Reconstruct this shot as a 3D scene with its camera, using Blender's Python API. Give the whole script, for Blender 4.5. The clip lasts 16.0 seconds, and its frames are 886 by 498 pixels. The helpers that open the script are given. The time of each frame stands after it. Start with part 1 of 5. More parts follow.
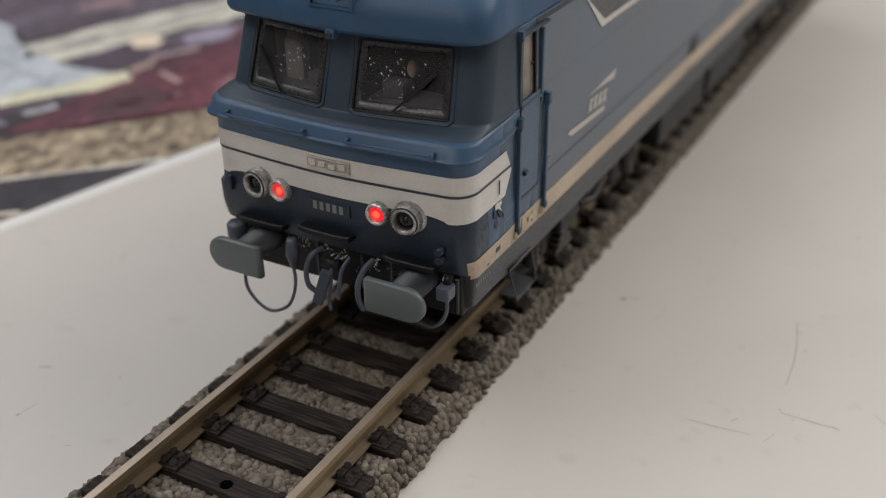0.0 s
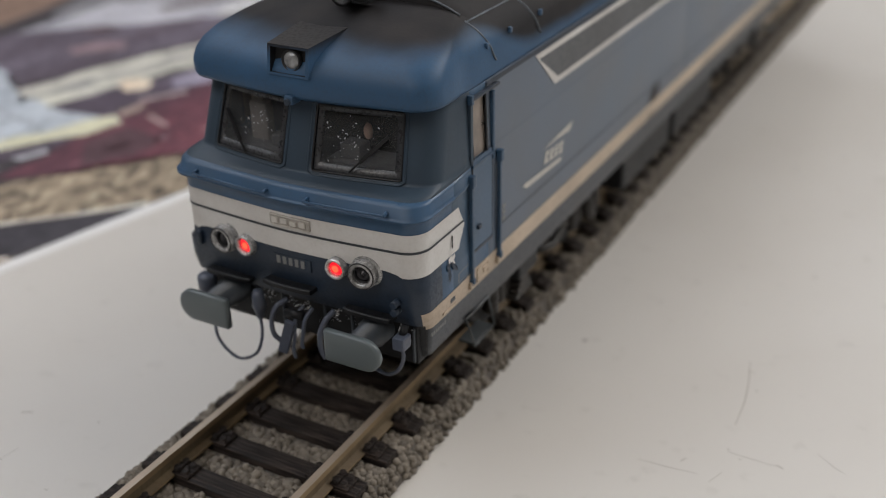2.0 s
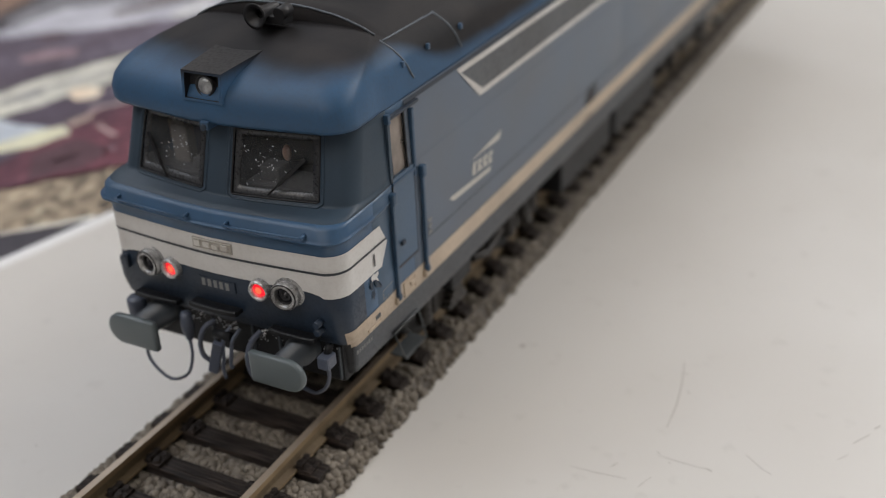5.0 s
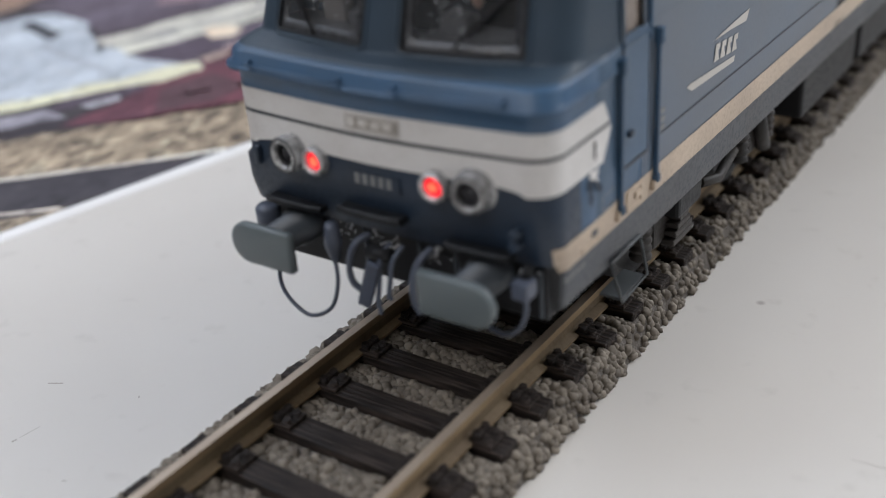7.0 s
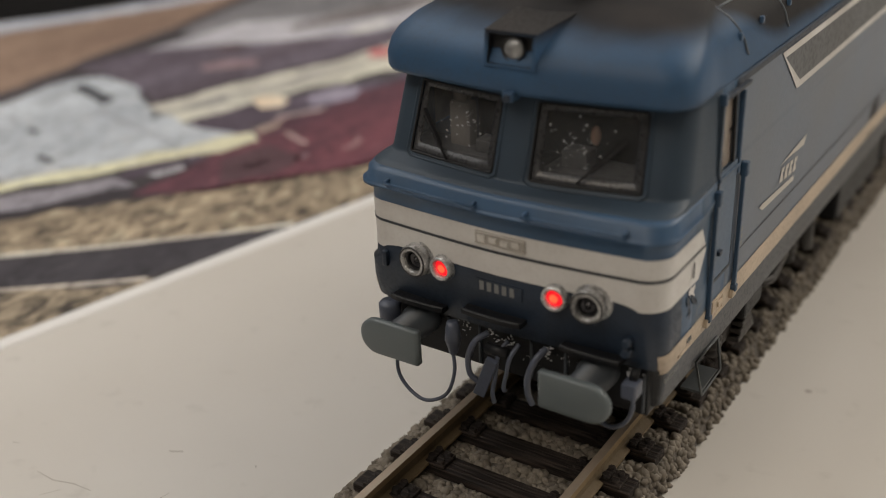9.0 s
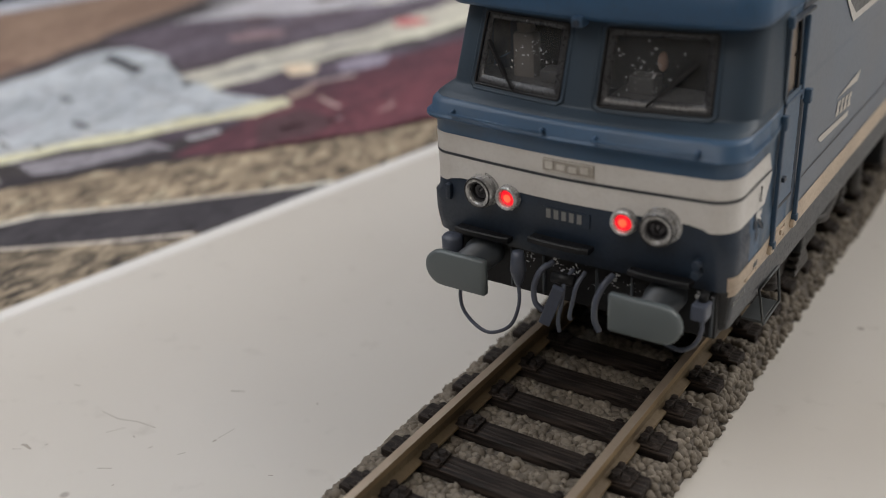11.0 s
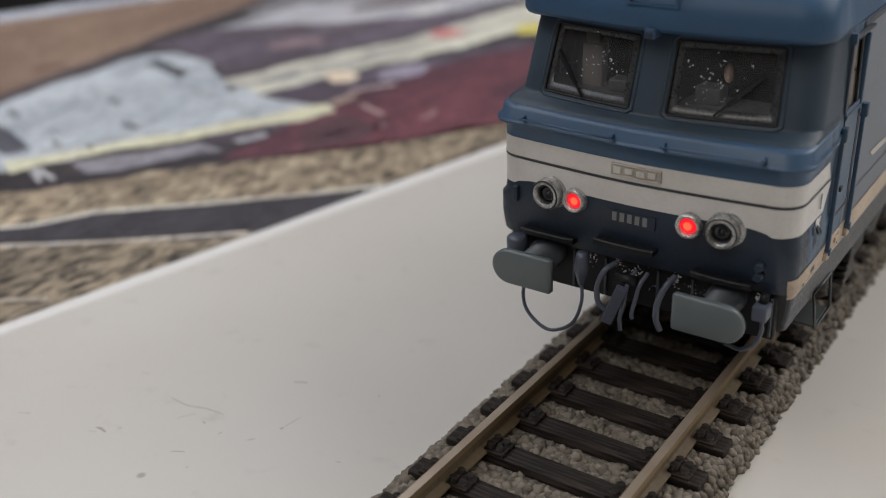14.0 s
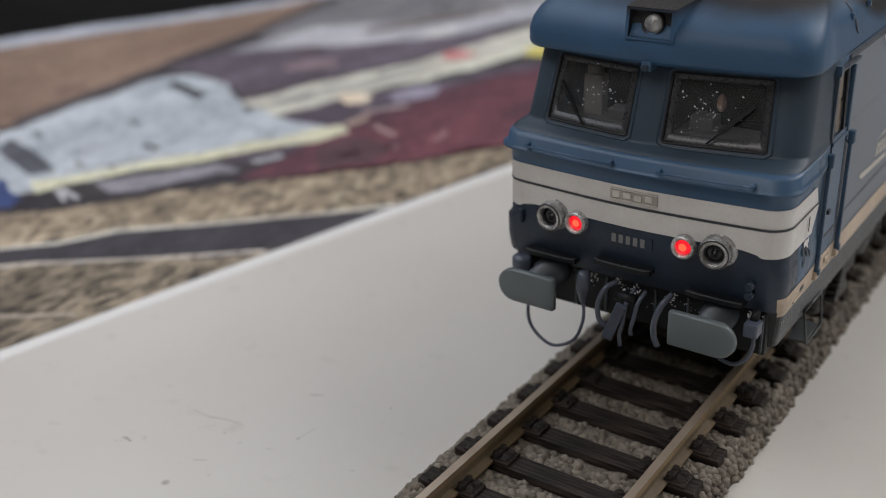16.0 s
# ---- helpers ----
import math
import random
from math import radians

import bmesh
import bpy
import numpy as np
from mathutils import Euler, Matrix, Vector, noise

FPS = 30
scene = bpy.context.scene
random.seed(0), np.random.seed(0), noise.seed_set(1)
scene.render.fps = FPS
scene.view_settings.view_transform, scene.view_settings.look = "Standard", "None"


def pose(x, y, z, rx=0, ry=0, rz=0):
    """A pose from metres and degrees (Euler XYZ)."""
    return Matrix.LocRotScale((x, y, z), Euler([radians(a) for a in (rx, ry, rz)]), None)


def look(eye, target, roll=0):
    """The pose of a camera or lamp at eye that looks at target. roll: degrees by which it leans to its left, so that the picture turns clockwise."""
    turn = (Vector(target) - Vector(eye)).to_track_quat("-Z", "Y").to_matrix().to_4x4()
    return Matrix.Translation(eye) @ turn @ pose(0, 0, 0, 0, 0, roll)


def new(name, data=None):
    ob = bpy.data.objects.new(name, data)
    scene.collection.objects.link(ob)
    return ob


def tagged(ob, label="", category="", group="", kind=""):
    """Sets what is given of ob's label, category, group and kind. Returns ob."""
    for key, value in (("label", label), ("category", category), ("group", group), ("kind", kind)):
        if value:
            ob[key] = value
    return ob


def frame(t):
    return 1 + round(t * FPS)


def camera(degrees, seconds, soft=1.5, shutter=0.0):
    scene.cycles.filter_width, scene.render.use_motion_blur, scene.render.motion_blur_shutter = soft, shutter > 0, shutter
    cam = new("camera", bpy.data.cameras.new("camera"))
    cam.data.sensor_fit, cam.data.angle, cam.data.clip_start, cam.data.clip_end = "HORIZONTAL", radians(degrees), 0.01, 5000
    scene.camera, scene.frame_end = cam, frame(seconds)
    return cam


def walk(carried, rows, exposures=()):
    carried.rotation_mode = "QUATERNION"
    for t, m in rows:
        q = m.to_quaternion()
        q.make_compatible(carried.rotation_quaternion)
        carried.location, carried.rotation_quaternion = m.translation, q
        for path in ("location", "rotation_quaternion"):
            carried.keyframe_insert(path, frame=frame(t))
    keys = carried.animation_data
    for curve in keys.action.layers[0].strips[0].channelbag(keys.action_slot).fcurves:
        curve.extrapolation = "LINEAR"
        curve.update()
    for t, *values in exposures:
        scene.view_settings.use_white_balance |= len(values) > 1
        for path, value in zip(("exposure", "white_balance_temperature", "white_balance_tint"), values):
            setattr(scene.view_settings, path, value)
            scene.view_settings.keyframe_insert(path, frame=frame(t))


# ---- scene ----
cam = camera(46.5, 16.0, soft=1.0)
cam.data.dof.use_dof = True
cam.data.dof.focus_distance = 0.108
cam.data.dof.aperture_fstop = 20.0
# seconds, eye in millimetres, Euler degrees
PATH = [
    (0.0, 59.04, -80.67, 75.53, 61.126, 0.716, 28.810),
    (0.5, 56.14, -87.75, 82.32, 61.137, 0.678, 28.532),
    (1.0, 58.83, -87.01, 86.77, 61.459, 0.741, 28.622),
    (1.5, 61.95, -83.30, 83.00, 62.043, 0.944, 28.679),
    (2.0, 65.58, -81.14, 81.22, 62.320, 1.283, 28.807),
    (2.5, 66.39, -80.06, 82.82, 62.185, 1.642, 28.703),
    (3.0, 69.47, -78.98, 84.76, 62.018, 1.994, 28.294),
    (3.2, 71.10, -78.18, 83.54, 62.260, 2.114, 28.128),
    (5.5, 71.37, -76.56, 84.82, 61.301, 2.338, 27.148),
    (5.8, 68.42, -76.14, 80.37, 61.653, 2.553, 28.472),
    (6.0, 55.95, -86.85, 70.59, 62.217, 2.457, 27.296),
    (6.3, 51.20, -81.30, 62.48, 61.766, 2.513, 30.727),
    (6.5, 52.75, -67.25, 59.98, 61.623, 2.874, 32.948),
    (7.0, 51.30, -60.39, 60.64, 62.270, 4.125, 34.384),
    (7.5, 58.13, -57.20, 67.55, 63.006, 5.595, 34.711),
    (8.0, 57.65, -58.60, 70.47, 63.636, 5.613, 34.016),
    (8.5, 43.95, -72.89, 68.00, 64.420, 3.809, 33.208),
    (9.0, 45.88, -74.68, 72.46, 64.422, 2.214, 33.827),
    (9.5, 48.81, -72.12, 71.24, 64.218, 2.799, 34.442),
    (10.0, 45.05, -78.90, 69.74, 63.985, 3.069, 33.954),
    (12.3, 42.20, -83.35, 67.08, 63.777, 2.372, 34.365),
    (12.5, 42.15, -88.84, 69.00, 64.129, 2.259, 34.686),
    (13.0, 41.53, -87.44, 69.44, 64.315, 1.783, 34.623),
    (13.5, 40.50, -87.26, 68.42, 64.563, 1.764, 34.822),
    (14.0, 40.34, -88.68, 68.76, 64.642, 1.816, 34.901),
    (14.5, 42.23, -86.79, 68.11, 64.945, 1.722, 35.084),
    (15.0, 42.50, -92.35, 70.33, 65.216, 1.913, 35.181),
    (15.5, 42.21, -93.24, 69.14, 65.206, 1.800, 35.350),
    (16.0, 43.81, -92.80, 71.78, 65.516, 2.044, 35.544),
]
# seconds, stops, kelvin, tint
EXPOSURES = [
    (0.0, 0.08, 6550, 10), (0.5, 0.06, 6500, 10), (2.0, 0.1, 6380, 10), (3.0, 0.14, 6340, 10), (5.5, 0.23, 6380, 10), (6.0, -0.08, 6850, 10), (6.5, -0.08, 6850, 10),
    (7.0, 0.46, 5950, 10), (7.5, 0.38, 6050, 10), (8.0, 0.35, 6350, 10), (8.5, 0.22, 6550, 13), (9.0, 0.0, 7150, 10), (9.5, 0.11, 6950, 10), (10.0, 0.06, 6800, 10),
    (12.5, 0.07, 6400, 10), (15.0, 0.03, 6420, 10), (16.0, 0.03, 6280, 10),
]
MM = 0.001
walk(cam, [(t, pose(x * MM, y * MM, z * MM, rx, ry, rz)) for t, x, y, z, rx, ry, rz in PATH], EXPOSURES)

# ---- world and light ----
world = bpy.data.worlds.new("world")
scene.world = world
world.use_nodes = True
wn = world.node_tree
sky = wn.nodes.new("ShaderNodeTexSky")
sky.sky_type = 'NISHITA'
sky.sun_disc = False
sky.sun_elevation, sky.sun_rotation = radians(35), radians(30)
wn.links.new(sky.outputs[0], wn.nodes["Background"].inputs[0])
wn.nodes["Background"].inputs[1].default_value = 0.1

def window_lamp(name, width, height, energy, colour, eye, target):
    """Daylight from a window's opening."""
    d = bpy.data.lights.new(name, 'AREA')
    d.shape = 'RECTANGLE'
    d.size, d.size_y, d.energy, d.color = width, height, energy, colour
    new(name, d).matrix_world = look(eye, target)


window_lamp("window_light_west", 1.36, 0.8, 7.2, (0.97, 0.98, 1.0), (-0.62, 0.0, 0.95), (0.2, 0.0, 0.1))
# Added south light without a known source, for the front and the board.
window_lamp("window_light_south", 1.0, 0.66, 7.2, (1.0, 0.92, 0.83), (-0.05, -1.07, 1.3), (0.0, 0.0, 0.0))
window_lamp("window_light_north", 1.16, 0.86, 10.5, (1.0, 0.965, 0.91), (0.62, 0.76, 0.85), (0.1, 0.0, 0.0))


# ---- materials ----
def nodes_of(name):
    m = bpy.data.materials.new(name)
    m.use_nodes = True
    t = m.node_tree
    return m, t, t.nodes["Principled BSDF"]


def noise_mix(t, coord, scale, lo, hi, detail=4.0, kind="OBJECT"):
    n = t.nodes.new("ShaderNodeTexNoise")
    n.inputs["Scale"].default_value = scale
    n.inputs["Detail"].default_value = detail
    t.links.new(coord, n.inputs["Vector"])
    r = t.nodes.new("ShaderNodeMapRange")
    r.inputs["From Min"].default_value, r.inputs["From Max"].default_value = lo, hi
    t.links.new(n.outputs["Fac"], r.inputs["Value"])
    return r.outputs["Result"]


def mix_col(t, fac, a, b):
    m = t.nodes.new("ShaderNodeMix")
    m.data_type = 'RGBA'
    if isinstance(fac, float):
        m.inputs[0].default_value = fac
    else:
        t.links.new(fac, m.inputs[0])
    for sock, v in ((m.inputs[6], a), (m.inputs[7], b)):
        if isinstance(v, tuple):
            sock.default_value = (*v, 1)
        else:
            t.links.new(v, sock)
    return m.outputs[2]


def surface(name, base, dirt, rough=0.5, coarse=120.0, fine=1800.0, amount=0.5, bump=0.15, metal=0.0, spec=0.5, grain=0.25, bump_scale=None, bump_dist=0.0001, shine=0.23):
    """Paint, plastic or card: base colour worn towards dirt at a coarse and a fine scale, with a fine relief."""
    m, t, p = nodes_of(name)
    co = t.nodes.new("ShaderNodeTexCoord").outputs["Object"]
    c = mix_col(t, noise_mix(t, co, coarse, 0.35, 0.75), base, tuple(b + (d - b) * amount for b, d in zip(base, dirt)))
    f = noise_mix(t, co, fine, 0.45, 0.8, 6.0)
    g = t.nodes.new("ShaderNodeMath")
    g.operation = 'MULTIPLY'
    g.inputs[1].default_value = grain
    t.links.new(f, g.inputs[0])
    c = mix_col(t, g.outputs[0], c, dirt)
    t.links.new(c, p.inputs["Base Color"])
    r = t.nodes.new("ShaderNodeMapRange")
    r.inputs["To Min"].default_value, r.inputs["To Max"].default_value = rough - shine * 0.35, min(1.0, rough + shine * 0.65)
    t.links.new(f, r.inputs["Value"])
    t.links.new(r.outputs["Result"], p.inputs["Roughness"])
    p.inputs["Metallic"].default_value = metal
    p.inputs["Specular IOR Level"].default_value = spec
    if bump:
        b = t.nodes.new("ShaderNodeBump")
        b.inputs["Strength"].default_value = bump
        b.inputs["Distance"].default_value = bump_dist
        n = t.nodes.new("ShaderNodeTexNoise")
        n.inputs["Scale"].default_value = bump_scale or fine
        n.inputs["Detail"].default_value = 5.0
        t.links.new(co, n.inputs["Vector"])
        t.links.new(n.outputs["Fac"], b.inputs["Height"])
        t.links.new(b.outputs[0], p.inputs["Normal"])
    return m


def plain(name, base, rough=0.5, metal=0.0):
    m, t, p = nodes_of(name)
    p.inputs["Base Color"].default_value = (*base, 1)
    p.inputs["Roughness"].default_value = rough
    p.inputs["Metallic"].default_value = metal
    return m


def emitter(name, base, colour, strength):
    m = plain(name, base, 0.35)
    p = m.node_tree.nodes["Principled BSDF"]
    p.inputs["Emission Color"].default_value = (*colour, 1)
    p.inputs["Emission Strength"].default_value = strength
    return m


def glass(name, tint, rough=0.03, haze=0.0, film_colour=(0.62, 0.67, 0.73)):
    """A thin pane whose pale film imitates reflected light along with dust."""
    m, t, p = nodes_of(name)
    out = t.nodes["Material Output"]
    tr = t.nodes.new("ShaderNodeBsdfTransparent")
    tr.inputs[0].default_value = (*tint, 1)
    gl = t.nodes.new("ShaderNodeBsdfGlossy")
    gl.inputs["Roughness"].default_value = rough
    fr = t.nodes.new("ShaderNodeFresnel")
    fr.inputs[0].default_value = 1.5
    mx = t.nodes.new("ShaderNodeMixShader")
    t.links.new(fr.outputs[0], mx.inputs[0])
    t.links.new(tr.outputs[0], mx.inputs[1])
    t.links.new(gl.outputs[0], mx.inputs[2])
    df = t.nodes.new("ShaderNodeBsdfDiffuse")
    df.inputs[0].default_value = (*film_colour, 1)
    film = t.nodes.new("ShaderNodeMath")
    film.operation = 'MULTIPLY'
    film.inputs[1].default_value = haze * 2
    co = t.nodes.new("ShaderNodeTexCoord").outputs["Object"]
    t.links.new(noise_mix(t, co, 350.0, -0.3, 1.3), film.inputs[0])
    mh = t.nodes.new("ShaderNodeMixShader")
    t.links.new(film.outputs[0], mh.inputs[0])
    t.links.new(mx.outputs[0], mh.inputs[1])
    t.links.new(df.outputs[0], mh.inputs[2])
    t.links.new(mh.outputs[0], out.inputs[0])
    return m


def sooty_blue(name):
    """Blue paint that turns to brown-black exhaust soot along the crown of the roof."""
    m, t, p = nodes_of(name)
    co = t.nodes.new("ShaderNodeTexCoord").outputs["Object"]
    sep = t.nodes.new("ShaderNodeSeparateXYZ")
    t.links.new(co, sep.inputs[0])
    n = t.nodes.new("ShaderNodeTexNoise")
    n.inputs["Scale"].default_value = 90.0
    n.inputs["Detail"].default_value = 5.0
    t.links.new(co, n.inputs["Vector"])
    w = t.nodes.new("ShaderNodeMath")
    w.operation = 'MULTIPLY_ADD'
    w.inputs[1].default_value = 0.0016
    t.links.new(n.outputs["Fac"], w.inputs[0])
    t.links.new(sep.outputs["Z"], w.inputs[2])
    r = t.nodes.new("ShaderNodeMapRange")
    r.interpolation_type = 'SMOOTHSTEP'
    r.inputs["From Min"].default_value, r.inputs["From Max"].default_value = SOOT_LOW * MM, SOOT_HIGH * MM
    ab = t.nodes.new("ShaderNodeMath")
    ab.operation = 'ABSOLUTE'
    t.links.new(sep.outputs["Y"], ab.inputs[0])
    far = t.nodes.new("ShaderNodeMapRange")
    far.interpolation_type = 'SMOOTHSTEP'
    far.inputs["From Min"].default_value, far.inputs["From Max"].default_value = 76 * MM, 62 * MM
    far.inputs["To Max"].default_value = 4.2 * MM
    t.links.new(ab.outputs[0], far.inputs["Value"])
    low = t.nodes.new("ShaderNodeMath")
    t.links.new(w.outputs[0], low.inputs[0])
    t.links.new(far.outputs["Result"], low.inputs[1])
    t.links.new(low.outputs[0], r.inputs["Value"])
    soot = mix_col(t, noise_mix(t, co, 160.0, 0.35, 0.7), (0.010, 0.010, 0.012), (0.024, 0.021, 0.021))
    blue = mix_col(t, noise_mix(t, co, 150.0, 0.3, 0.75), BLUE, tuple(0.75 * c + 0.01 for c in BLUE))
    blue = mix_col(t, noise_mix(t, co, 2500.0, 0.5, 0.9), blue, tuple(0.6 * c + 0.02 for c in BLUE))
    t.links.new(mix_col(t, r.outputs["Result"], blue, soot), p.inputs["Base Color"])
    mr = t.nodes.new("ShaderNodeMapRange")
    mr.inputs["To Min"].default_value, mr.inputs["To Max"].default_value = 0.46, 0.72
    t.links.new(r.outputs["Result"], mr.inputs["Value"])
    t.links.new(mr.outputs["Result"], p.inputs["Roughness"])
    p.inputs["Specular IOR Level"].default_value = 0.27
    b = t.nodes.new("ShaderNodeBump")
    b.inputs["Strength"].default_value, b.inputs["Distance"].default_value = 0.12, 0.0001
    n2 = t.nodes.new("ShaderNodeTexNoise")
    n2.inputs["Scale"].default_value = 2500.0
    t.links.new(co, n2.inputs["Vector"])
    t.links.new(n2.outputs["Fac"], b.inputs["Height"])
    t.links.new(b.outputs[0], p.inputs["Normal"])
    return m


BLUE = (0.040, 0.098, 0.190)
SOOT_LOW, SOOT_HIGH = 43.2, 45.3      # millimetres above the rail head
M_BLUE = surface("blue_paint", BLUE, (0.05, 0.07, 0.09), 0.45, 140, 2500, 0.45, 0.03, grain=0.15, shine=0.1)
# Side grey mixes dust with sheen that is put into the colour.
M_SIDE = surface("grey_blue_side_sheen_paint", (0.088, 0.12, 0.170), (0.10, 0.104, 0.11), 0.36, 60, 2200, 0.6, 0.0, grain=0.07, shine=0.04)
M_ROOF = sooty_blue("sooty_roof_paint")
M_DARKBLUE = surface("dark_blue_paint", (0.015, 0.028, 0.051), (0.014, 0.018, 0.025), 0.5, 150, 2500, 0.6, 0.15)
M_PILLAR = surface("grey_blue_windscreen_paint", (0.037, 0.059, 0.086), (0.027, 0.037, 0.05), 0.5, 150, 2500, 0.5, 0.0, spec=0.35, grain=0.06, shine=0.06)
M_WHITE = surface("off_white_band_paint", (0.655, 0.642, 0.625), (0.36, 0.325, 0.285), 0.5, 110, 2600, 0.5, 0.1, grain=0.16)
M_CREAM = surface("cream_stripe_paint", (0.58, 0.475, 0.365), (0.22, 0.17, 0.125), 0.55, 70, 2200, 0.5, 0.1, grain=0.3)
M_SKIRT = surface("dirty_grey_skirt_paint", (0.058, 0.066, 0.078), (0.055, 0.05, 0.045), 0.55, 80, 2200, 0.5, 0.05, grain=0.12)
M_BLACK = surface("black_underframe", (0.007, 0.008, 0.010), (0.018, 0.018, 0.020), 0.55, 200, 2500, 0.4, 0.2, spec=0.3)
M_RUBBER = plain("black_rubber", (0.012, 0.012, 0.014), 0.5)
M_LINE = plain("dark_line_paint", (0.035, 0.04, 0.05), 0.5)
M_GREY = surface("grey_plastic", (0.118, 0.142, 0.150), (0.09, 0.105, 0.11), 0.36, 200, 3000, 0.3, 0.0, spec=0.5, grain=0.0, shine=0.0)
M_HOSE = surface("blue_grey_hose_plastic", (0.082, 0.098, 0.138), (0.055, 0.057, 0.068), 0.45, 300, 3000, 0.5, 0.1)
M_SILVER = surface("worn_silver_ring", (0.66, 0.66, 0.66), (0.04, 0.038, 0.038), 0.3, 600, 1900, 0.8, 0.6, metal=0.5, grain=0.75, bump_dist=0.0002)
M_LENS = plain("dark_lens", (0.03, 0.03, 0.035), 0.12, 0.3)
M_CLEAR = surface("clear_lens", (0.42, 0.43, 0.44), (0.08, 0.08, 0.085), 0.12, 900, 2600, 0.8, 0.5, metal=0.3, bump_dist=0.0003)
M_RED = emitter("lit_red_lens", (0.2, 0.004, 0.006), (1.0, 0.008, 0.02), 1.1)
# Windscreen film: a pale blue-grey standing in for reflections.
M_GLASS = glass("window_glass", (0.84, 0.83, 0.82), haze=0.045)
# Side film: beige that puts the lit look of the pane into its colour.
M_SIDEGLASS = glass("hazed_side_glass", (0.85, 0.80, 0.76), 0.1, haze=0.42, film_colour=(0.55, 0.47, 0.41))
# Darker copy of the cab lining: shade on the back wall as colour.
M_CABBACK = surface("darkened_cab_back", (0.009, 0.009, 0.010), (0.006, 0.006, 0.007), 0.75, 150, 1500, 0.6, 0.0, spec=0.2)
M_CAB = surface("dark_cab_lining", (0.021, 0.022, 0.027), (0.012, 0.013, 0.016), 0.6, 150, 1500, 0.6, 0.0)
M_CABGREY = surface("grey_cab_fitting", (0.12, 0.125, 0.135), (0.06, 0.06, 0.065), 0.5, 200, 1500, 0.5, 0.0)
M_FIGURE = surface("painted_figure", (0.78, 0.52, 0.40), (0.5, 0.32, 0.24), 0.5, 300, 2000, 0.4, 0.0)
M_BAR = plain("pale_lettering", (0.185, 0.19, 0.19), 0.5)
M_RAIL = surface("rusty_rail", (0.33, 0.24, 0.14), (0.13, 0.088, 0.05), 0.5, 120, 2200, 0.6, 0.15, metal=0.2, grain=0.08, shine=0.1)
M_RAILTOP = surface("rail_head", (0.44, 0.365, 0.29), (0.22, 0.165, 0.12), 0.42, 90, 2600, 0.7, 0.0, metal=0.5, grain=0.08, shine=0.06)
def grained(name, dark, light):
    """Dark moulded timber with a grain along the sleeper."""
    m, t, p = nodes_of(name)
    mp = t.nodes.new("ShaderNodeMapping")
    mp.inputs["Scale"].default_value = (0.07, 1.0, 1.0)
    t.links.new(t.nodes.new("ShaderNodeTexCoord").outputs["Object"], mp.inputs[0])
    f = noise_mix(t, mp.outputs[0], 2600.0, 0.45, 0.75, 4.0)
    t.links.new(mix_col(t, f, dark, light), p.inputs["Base Color"])
    p.inputs["Roughness"].default_value = 0.65
    p.inputs["Specular IOR Level"].default_value = 0.3
    b = t.nodes.new("ShaderNodeBump")
    b.inputs["Strength"].default_value, b.inputs["Distance"].default_value = 0.7, 0.0002
    t.links.new(f, b.inputs["Height"])
    t.links.new(b.outputs[0], p.inputs["Normal"])
    return m


def ragged(name, base, mid, reach):
    """A stain on the side that thins out from its middle (along, up), torn by noise."""
    m, t, p = nodes_of(name)
    p.inputs["Base Color"].default_value = (*base, 1)
    p.inputs["Roughness"].default_value = 0.7
    co = t.nodes.new("ShaderNodeTexCoord").outputs["Object"]
    sep = t.nodes.new("ShaderNodeSeparateXYZ")
    t.links.new(co, sep.inputs[0])
    terms = []
    for axis, c, r in (("Y", mid[0], reach[0]), ("Z", mid[1], reach[1])):
        d = t.nodes.new("ShaderNodeMath")
        d.operation = 'SUBTRACT'
        t.links.new(sep.outputs[axis], d.inputs[0])
        if axis == "Y":
            ab = t.nodes.new("ShaderNodeMath")
            ab.operation = 'ABSOLUTE'
            t.links.new(sep.outputs[axis], ab.inputs[0])
            t.links.new(ab.outputs[0], d.inputs[0])
        d.inputs[1].default_value = abs(c) if axis == "Y" else c
        q = t.nodes.new("ShaderNodeMath")
        q.operation = 'DIVIDE'
        q.inputs[1].default_value = r
        t.links.new(d.outputs[0], q.inputs[0])
        sq = t.nodes.new("ShaderNodeMath")
        sq.operation = 'MULTIPLY'
        t.links.new(q.outputs[0], sq.inputs[0])
        t.links.new(q.outputs[0], sq.inputs[1])
        terms.append(sq.outputs[0])
    add = t.nodes.new("ShaderNodeMath")
    t.links.new(terms[0], add.inputs[0])
    t.links.new(terms[1], add.inputs[1])
    n = noise_mix(t, co, 260.0, 0.25, 0.75, 5.0)
    wob = t.nodes.new("ShaderNodeMath")
    t.links.new(add.outputs[0], wob.inputs[0])
    t.links.new(n, wob.inputs[1])
    r = t.nodes.new("ShaderNodeMapRange")
    r.inputs["From Min"].default_value, r.inputs["From Max"].default_value = 0.35, 1.35
    r.inputs["To Min"].default_value, r.inputs["To Max"].default_value = 0.75, 0.0
    t.links.new(wob.outputs[0], r.inputs["Value"])
    t.links.new(r.outputs["Result"], p.inputs["Alpha"])
    return m


M_HOLE = plain("hole_shade", (0.002, 0.002, 0.002), 1.0)
M_HOLE.node_tree.nodes["Principled BSDF"].inputs["Specular IOR Level"].default_value = 0.0
M_SLEEPER = grained("dark_grained_sleeper", (0.011, 0.008, 0.007), (0.064, 0.047, 0.039))
M_RAILWEB = surface("dull_rail_web", (0.20, 0.15, 0.09), (0.075, 0.05, 0.032), 0.6, 150, 2200, 0.6, 0.25)
M_STEP = surface("grey_step_plastic", (0.075, 0.085, 0.09), (0.05, 0.05, 0.05), 0.4, 200, 2500, 0.4, 0.0, shine=0.05)
